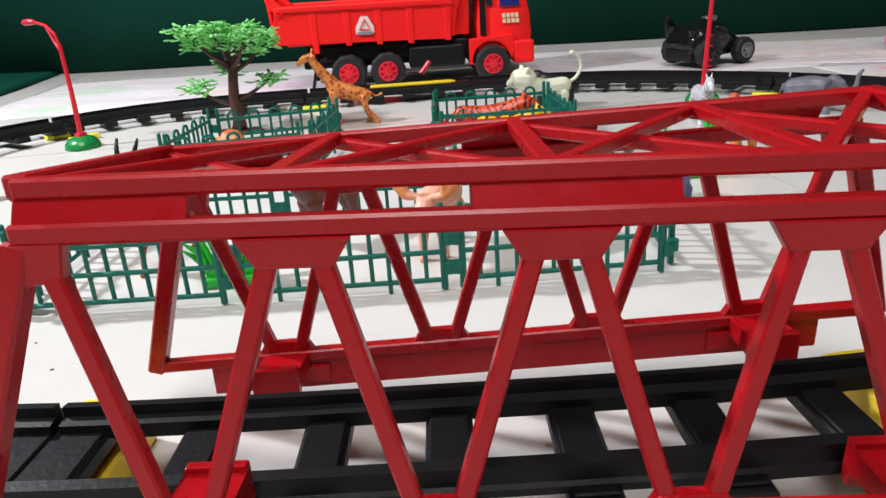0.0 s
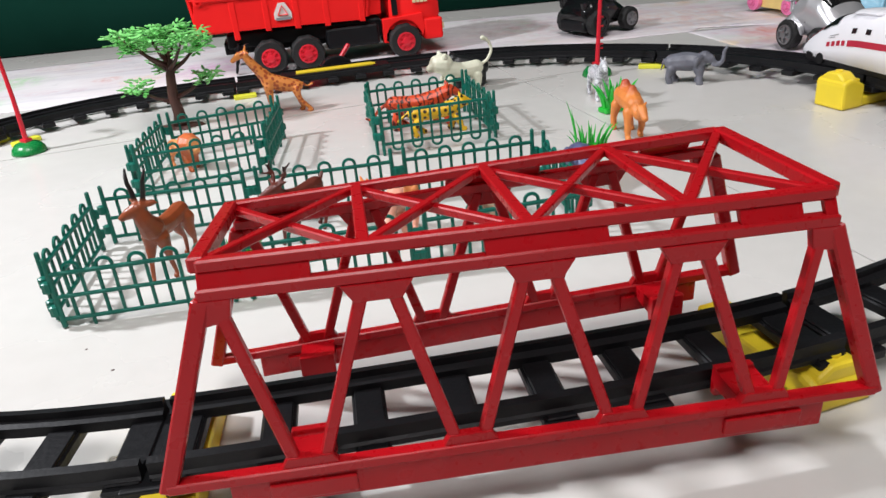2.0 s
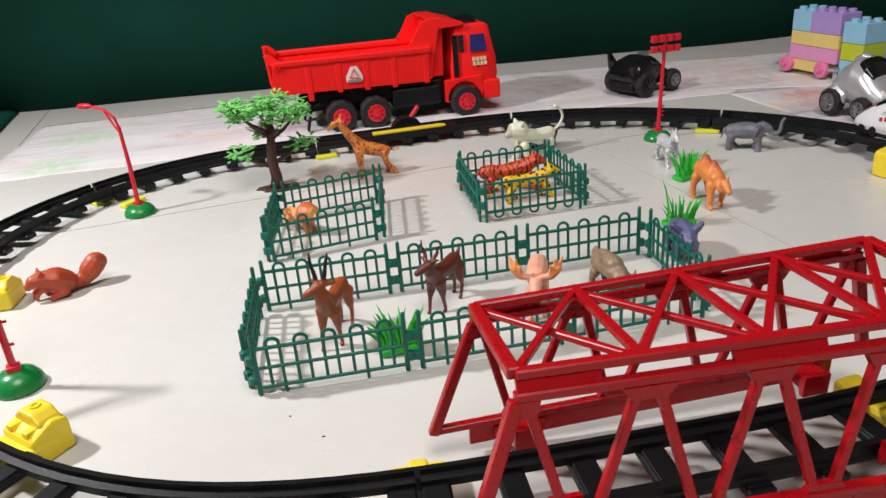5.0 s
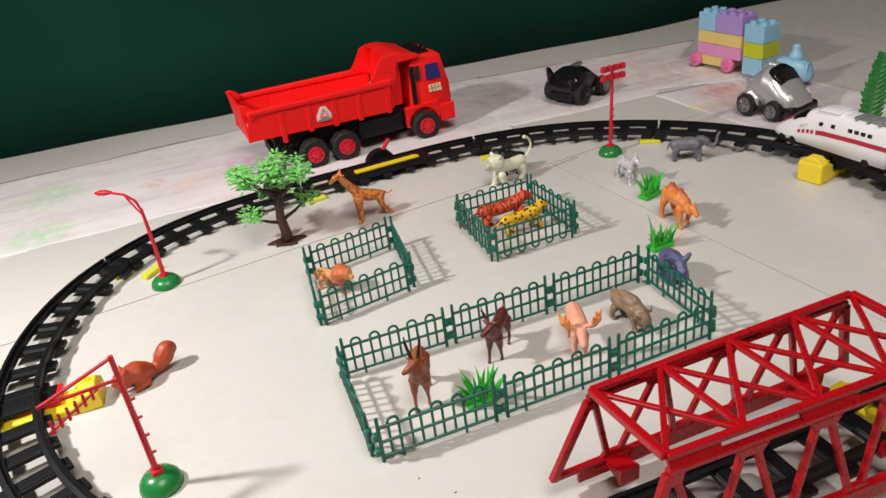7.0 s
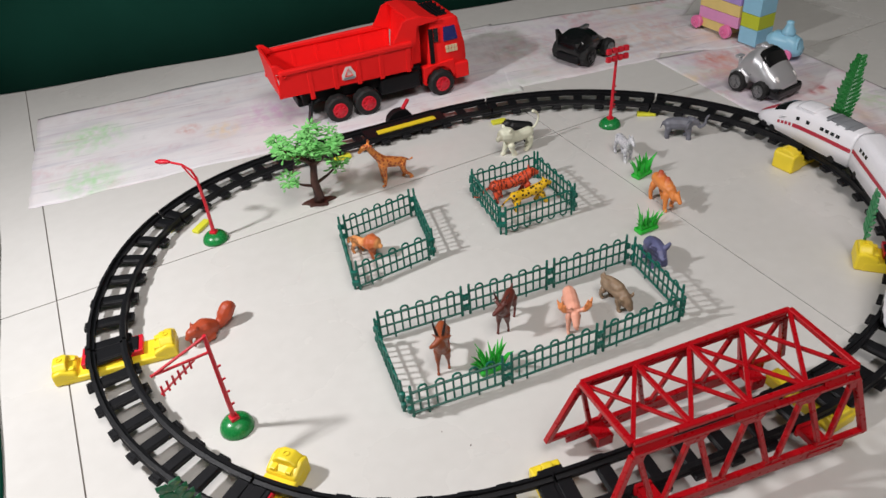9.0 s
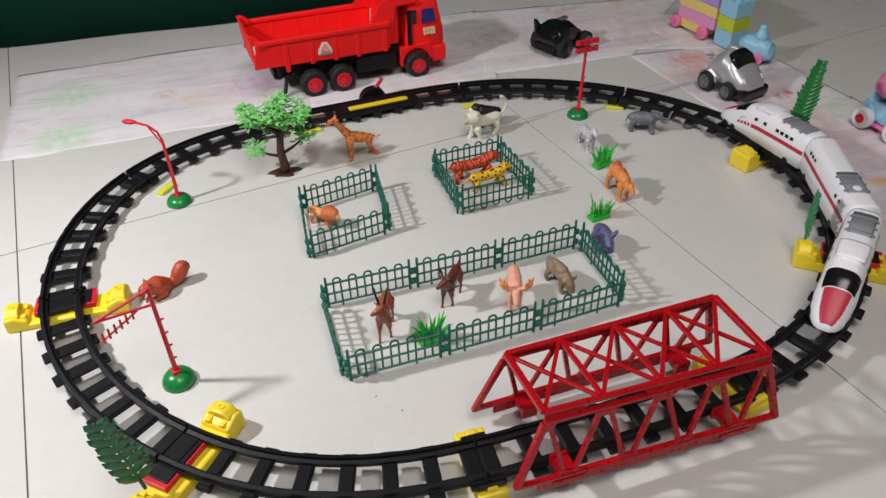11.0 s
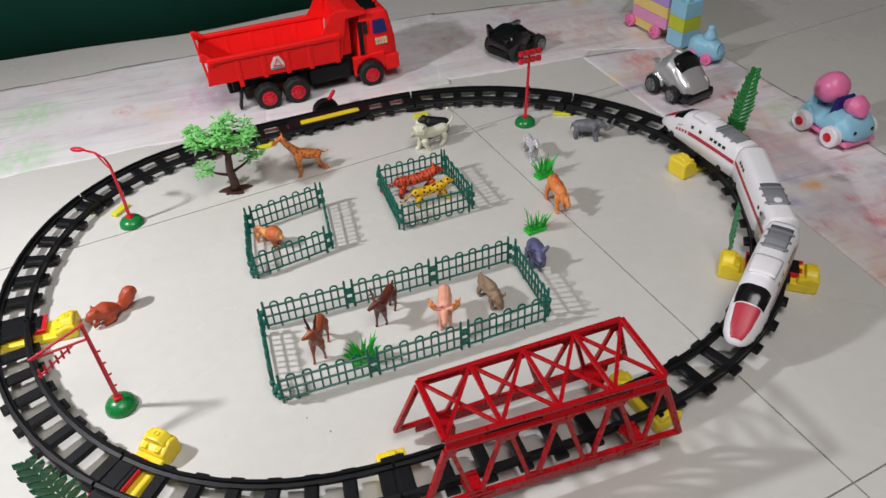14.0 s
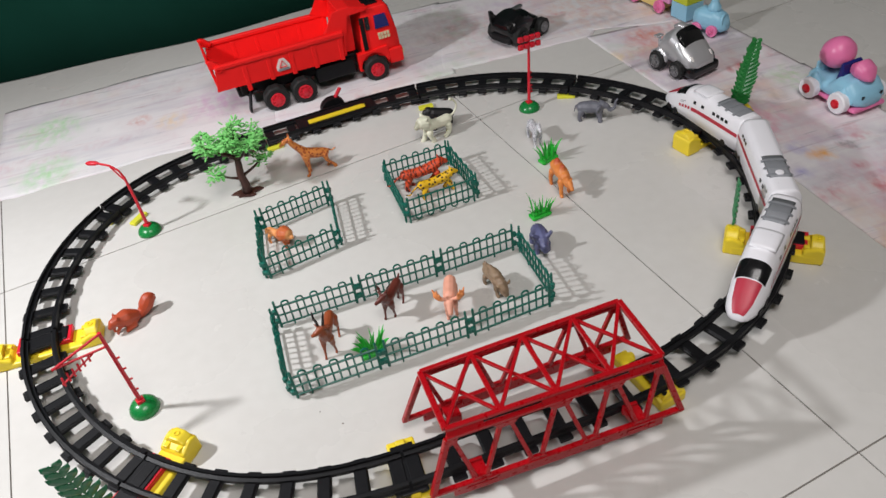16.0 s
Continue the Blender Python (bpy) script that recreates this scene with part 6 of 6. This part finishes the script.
animal("zebra_figure", pose(0.2795, 0.649, 0, 0, 0, -92), ZEBRA,
       legs(0.0115, -0.0115, 0.016, 0.004, 0.0034, 0.0017, 0.002)
       + [(((-0.0125, 0, 0.0205), (0, 0, 0.02), (0.0115, 0, 0.0215)), (0.0056, 0.0058, 0.0058)), (((0.0125, 0, 0.0235), (0.0175, 0, 0.0305)), (0.005, 0.0036)), (((0.0175, 0, 0.0325), (0.0255, 0, 0.028)), (0.0032, 0.0018)),
          (((0.016, 0.0016, 0.035), (0.0156, 0.002, 0.0378)), (0.001, 0.0005)), (((0.016, -0.0016, 0.035), (0.0156, -0.002, 0.0378)), (0.001, 0.0005)), (((-0.0165, 0, 0.021), (-0.0195, 0, 0.012)), (0.0012, 0.0012))],
       "white zebra figure with thin dark stripes", 0.00065, 0.98)

animal("elephant_figure", pose(0.362, 0.664, 0, 0, 0, -34), ELEPHANT,
       legs(0.0125, -0.0125, 0.014, 0.0055, 0.005, 0.0034, 0.002, 0.0006)
       + [(((-0.0135, 0, 0.0195), (0, 0, 0.0205), (0.0115, 0, 0.0205)), (0.0078, 0.0092, 0.008)), (((0.0165, 0, 0.025), (0.022, 0, 0.0235)), (0.0064, 0.0045)),
          (((0.024, 0, 0.0215), (0.0285, 0, 0.0185), (0.033, 0, 0.022), (0.034, 0, 0.0305), (0.0365, 0, 0.035)), (0.0032, 0.0026, 0.0021, 0.0017, 0.0014)),
          (((0.0145, 0.006, 0.026), (0.0115, 0.0105, 0.024), (0.011, 0.01, 0.018)), (0.0026, 0.0028, 0.0015)), (((0.0145, -0.006, 0.026), (0.0115, -0.0105, 0.024), (0.011, -0.01, 0.018)), (0.0026, 0.0028, 0.0015)),
          (((0.0245, 0.003, 0.0185), (0.0295, 0.0038, 0.0165)), (0.0011, 0.0005)), (((0.0245, -0.003, 0.0185), (0.0295, -0.0038, 0.0165)), (0.0011, 0.0005)), (((-0.021, 0, 0.022), (-0.0235, 0, 0.012)), (0.0011, 0.0009))],
       "grey elephant figure with raised trunk", 0.00075, 0.9)

animal("camel_figure", pose(0.27, 0.543, 0, 0, 0, -88), CAMEL,
       legs(0.0115, -0.0125, 0.02, 0.0058, 0.0044, 0.0021, 0.003)
       + [(((-0.0145, 0, 0.0265), (0, 0, 0.0265), (0.0125, 0, 0.025)), (0.0068, 0.0082, 0.0066)), (((-0.0075, 0, 0.0305), (-0.008, 0, 0.0365)), (0.0066, 0.0034)), (((0.0055, 0, 0.0305), (0.0055, 0, 0.0355)), (0.0062, 0.003)),
          (((0.0135, 0, 0.0245), (0.0205, 0, 0.0195), (0.0245, 0, 0.0215)), (0.0052, 0.0042, 0.0034)), (((0.0245, 0, 0.0245), (0.0315, 0, 0.0195)), (0.0038, 0.0024)),
          (((0.0235, 0.0026, 0.0275), (0.0225, 0.0042, 0.029)), (0.0012, 0.0006)), (((0.0235, -0.0026, 0.0275), (0.0225, -0.0042, 0.029)), (0.0012, 0.0006)), (((-0.02, 0, 0.027), (-0.022, 0, 0.017)), (0.0012, 0.0013))],
       "orange two humped camel figure with lowered head", 0.0007, 0.96)

animal("rhino_figure", pose(0.2115, 0.459, 0, 0, 0, -96), RHINO,
       legs(0.008, -0.0085, 0.01, 0.0062, 0.0048, 0.0034, 0.001, 0.0006)
       + [(((-0.009, 0, 0.0155), (0, 0, 0.0165), (0.0085, 0, 0.0165)), (0.0082, 0.0094, 0.0084)), (((0.0115, 0, 0.0175), (0.0175, 0, 0.0145), (0.0215, 0, 0.0125)), (0.0066, 0.005, 0.004)), (((0.022, 0, 0.0155), (0.0245, 0, 0.0215)), (0.0021, 0.0005)),
          (((0.019, 0, 0.018), (0.0198, 0, 0.0215)), (0.0014, 0.0005)), (((0.0105, 0.0062, 0.0222), (0.01, 0.0098, 0.0258)), (0.0028, 0.002)), (((0.0105, -0.0062, 0.0222), (0.01, -0.0098, 0.0258)), (0.0028, 0.002)), (((-0.016, 0, 0.018), (-0.0175, 0, 0.01)), (0.001, 0.0009))],
       "blue grey rhino figure beside the fence", 0.00075, 0.98)


animal("antelope_figure", pose(-0.0205, 0.405, 0, 0, 0, -107), DEER,
       slim_legs(0.0115, -0.0132, 0.0235, 0.004, 0.0044, 0.0012, 0.0035)
       + [(((-0.014, 0, 0.0272), (-0.006, 0, 0.0262), (0.003, 0, 0.0258), (0.0118, 0, 0.0272)), (0.0048, 0.0048, 0.005, 0.006)),
          (((0.0125, 0, 0.0285), (0.0165, 0, 0.0345), (0.0178, -0.0006, 0.0395)), (0.0064, 0.0046, 0.0036)),
          (((0.018, -0.001, 0.0412), (0.0208, -0.004, 0.0398), (0.022, -0.0078, 0.0378)), (0.0036, 0.0028, 0.0017)),
          (((0.0172, 0.002, 0.0422), (0.0163, 0.006, 0.0436), (0.016, 0.009, 0.0434)), (0.0013, 0.0017, 0.0005)),
          (((0.0165, -0.0022, 0.0432), (0.0145, -0.0062, 0.0445)), (0.0014, 0.0006)),
          (((-0.0175, 0, 0.0278), (-0.0198, 0, 0.0262)), (0.0016, 0.001))]
       + [(((0.0175, s * 0.0016, 0.0425), (0.0162, s * 0.003, 0.0485), (0.0162, s * 0.0042, 0.054), (0.0138, s * 0.0052, 0.0595)), (0.0015, 0.0013, 0.0011, 0.0007)) for s in (-1, 1)],
       "reddish brown antelope figure with long horns", 0.0006, 1.02)

animal("stag_figure", pose(0.0465, 0.4285, 0, 0, 0, 233), STAG,
       slim_legs(0.0115, -0.0128, 0.0225, 0.0038, 0.0046, 0.00125, 0.003)
       + [(((-0.0135, 0, 0.0275), (0, 0, 0.026), (0.0115, 0, 0.027)), (0.005, 0.0054, 0.0062)), (((0.0125, 0, 0.0275), (0.0175, 0.0005, 0.032), (0.0195, 0.001, 0.0355)), (0.0058, 0.0046, 0.0036)),
          (((0.0195, 0.001, 0.037), (0.027, -0.0035, 0.034)), (0.0036, 0.002)), (((0.018, 0.003, 0.039), (0.0165, 0.0066, 0.0405)), (0.0014, 0.0007)), (((0.018, -0.002, 0.039), (0.0165, -0.0058, 0.0405)), (0.0014, 0.0007)), (((-0.018, 0, 0.0295), (-0.0205, 0, 0.0325)), (0.0016, 0.0011))]
       + [c for s in (-1, 1) for c in (
           (((0.018, s * 0.0016, 0.0395), (0.0145, s * 0.0045, 0.0435), (0.0165, s * 0.0062, 0.049)), (0.0013, 0.0012, 0.0007)), (((0.0145, s * 0.0045, 0.0435), (0.0205, s * 0.0065, 0.0455)), (0.0009, 0.0006)), (((0.0158, s * 0.0056, 0.0465), (0.0125, s * 0.0075, 0.05)), (0.0009, 0.0006)))],
       "dark brown stag figure with branched antlers", 0.00062, 0.95)

animal("moose_figure", pose(0.1, 0.409, 0, 0, 0, -106), MOOSE,
       legs(0.0115, -0.0125, 0.018, 0.0042, 0.0036, 0.0016, 0.0025)
       + [(((-0.0135, 0, 0.024), (0, 0, 0.025), (0.011, 0, 0.0265)), (0.0062, 0.0068, 0.0066)), (((0.0125, 0, 0.0265), (0.0195, 0, 0.027)), (0.005, 0.004)), (((0.0205, 0, 0.027), (0.028, 0, 0.0205)), (0.004, 0.0027))]
       + [c for s in (-1, 1) for c in ((((0.019, s * 0.003, 0.0305), (0.0185, s * 0.0085, 0.031), (0.018, s * 0.0125, 0.0355)), (0.0015, 0.0024, 0.0026)), (((0.018, s * 0.0125, 0.0355), (0.0165, s * 0.015, 0.042)), (0.002, 0.0007)), (((0.0185, s * 0.0105, 0.035), (0.0185, s * 0.011, 0.0415)), (0.0018, 0.0007)), (((0.019, s * 0.0085, 0.033), (0.0205, s * 0.0085, 0.0385)), (0.0016, 0.0006)))],
       "pale orange moose figure with broad antlers", 0.00068, 1.0)

animal("bison_figure", pose(0.147, 0.418, 0, 0, 0, -76), RAM,
       legs(0.0105, -0.0115, 0.012, 0.0045, 0.004, 0.002, 0.002)
       + [(((-0.0125, 0, 0.0195), (0, 0, 0.0195), (0.0105, 0, 0.0185)), (0.0066, 0.007, 0.0076)), (((-0.0135, 0, 0.0262), (-0.004, 0, 0.0275), (0.006, 0, 0.0265)), (0.0018, 0.0034, 0.0034)), (((-0.001, 0, 0.0235), (0.007, 0, 0.0238)), (0.0066, 0.0064)), (((0.014, 0, 0.0178), (0.0195, 0, 0.0135), (0.0235, 0, 0.009)), (0.0068, 0.0056, 0.0036))]
       + [(((0.0165, s * 0.0042, 0.0175), (0.0175, s * 0.008, 0.018), (0.0178, s * 0.0092, 0.0225)), (0.0019, 0.0016, 0.0006)) for s in (-1, 1)]
       + [(((-0.0175, 0, 0.0235), (-0.0165, 0, 0.0275)), (0.003, 0.0018))],
       "grey brown bison figure with lowered head", 0.0007, 0.9)

PANTHER = hide("black_figure_plastic", (0.012, 0.012, 0.013), (0.007, 0.007, 0.008))
animal("black_figure", pose(0.183, 0.739, 0, 0, 0, 178), PANTHER,
       legs(0.0115, -0.0105, 0.012, 0.0052, 0.0052, 0.0034, 0.002)
       + [(((-0.012, 0, 0.0165), (0, 0, 0.0185), (0.011, 0, 0.022)), (0.0072, 0.0082, 0.0082)), (((0.015, 0, 0.026), (0.02, 0, 0.0245)), (0.0064, 0.004))],
       "small black toy animal figure behind the white lion", 0.00075, 1.0)


# ---------- floor tiles ----------
def floor_tiles():
    me = None
    for i in range(-6, 6):
        for j in range(-4, 7):
            c = TILE_ORIGIN + TILE_V * (0.604 * (i + 0.5)) + TILE_U * (0.606 * (j + 0.5))
            if not (-2.5 < c.x < 2.7 and -2.3 < c.y < 1.65):
                continue
            if me is None:
                bm = bmesh.new()
                box(bm, -0.3013, 0.3013, -0.3023, 0.3023, -0.0015, 0.0)
                ob = mesh_object("tile", bm, TILE)
                me = ob.data
            else:
                ob = new("tile", me)
            ob.parent = floor
            ob.matrix_world = Matrix.Translation((c.x, c.y, 0)) @ Matrix.Rotation(math.atan2(TILE_V.y, TILE_V.x), 4, "Z")


floor_tiles()
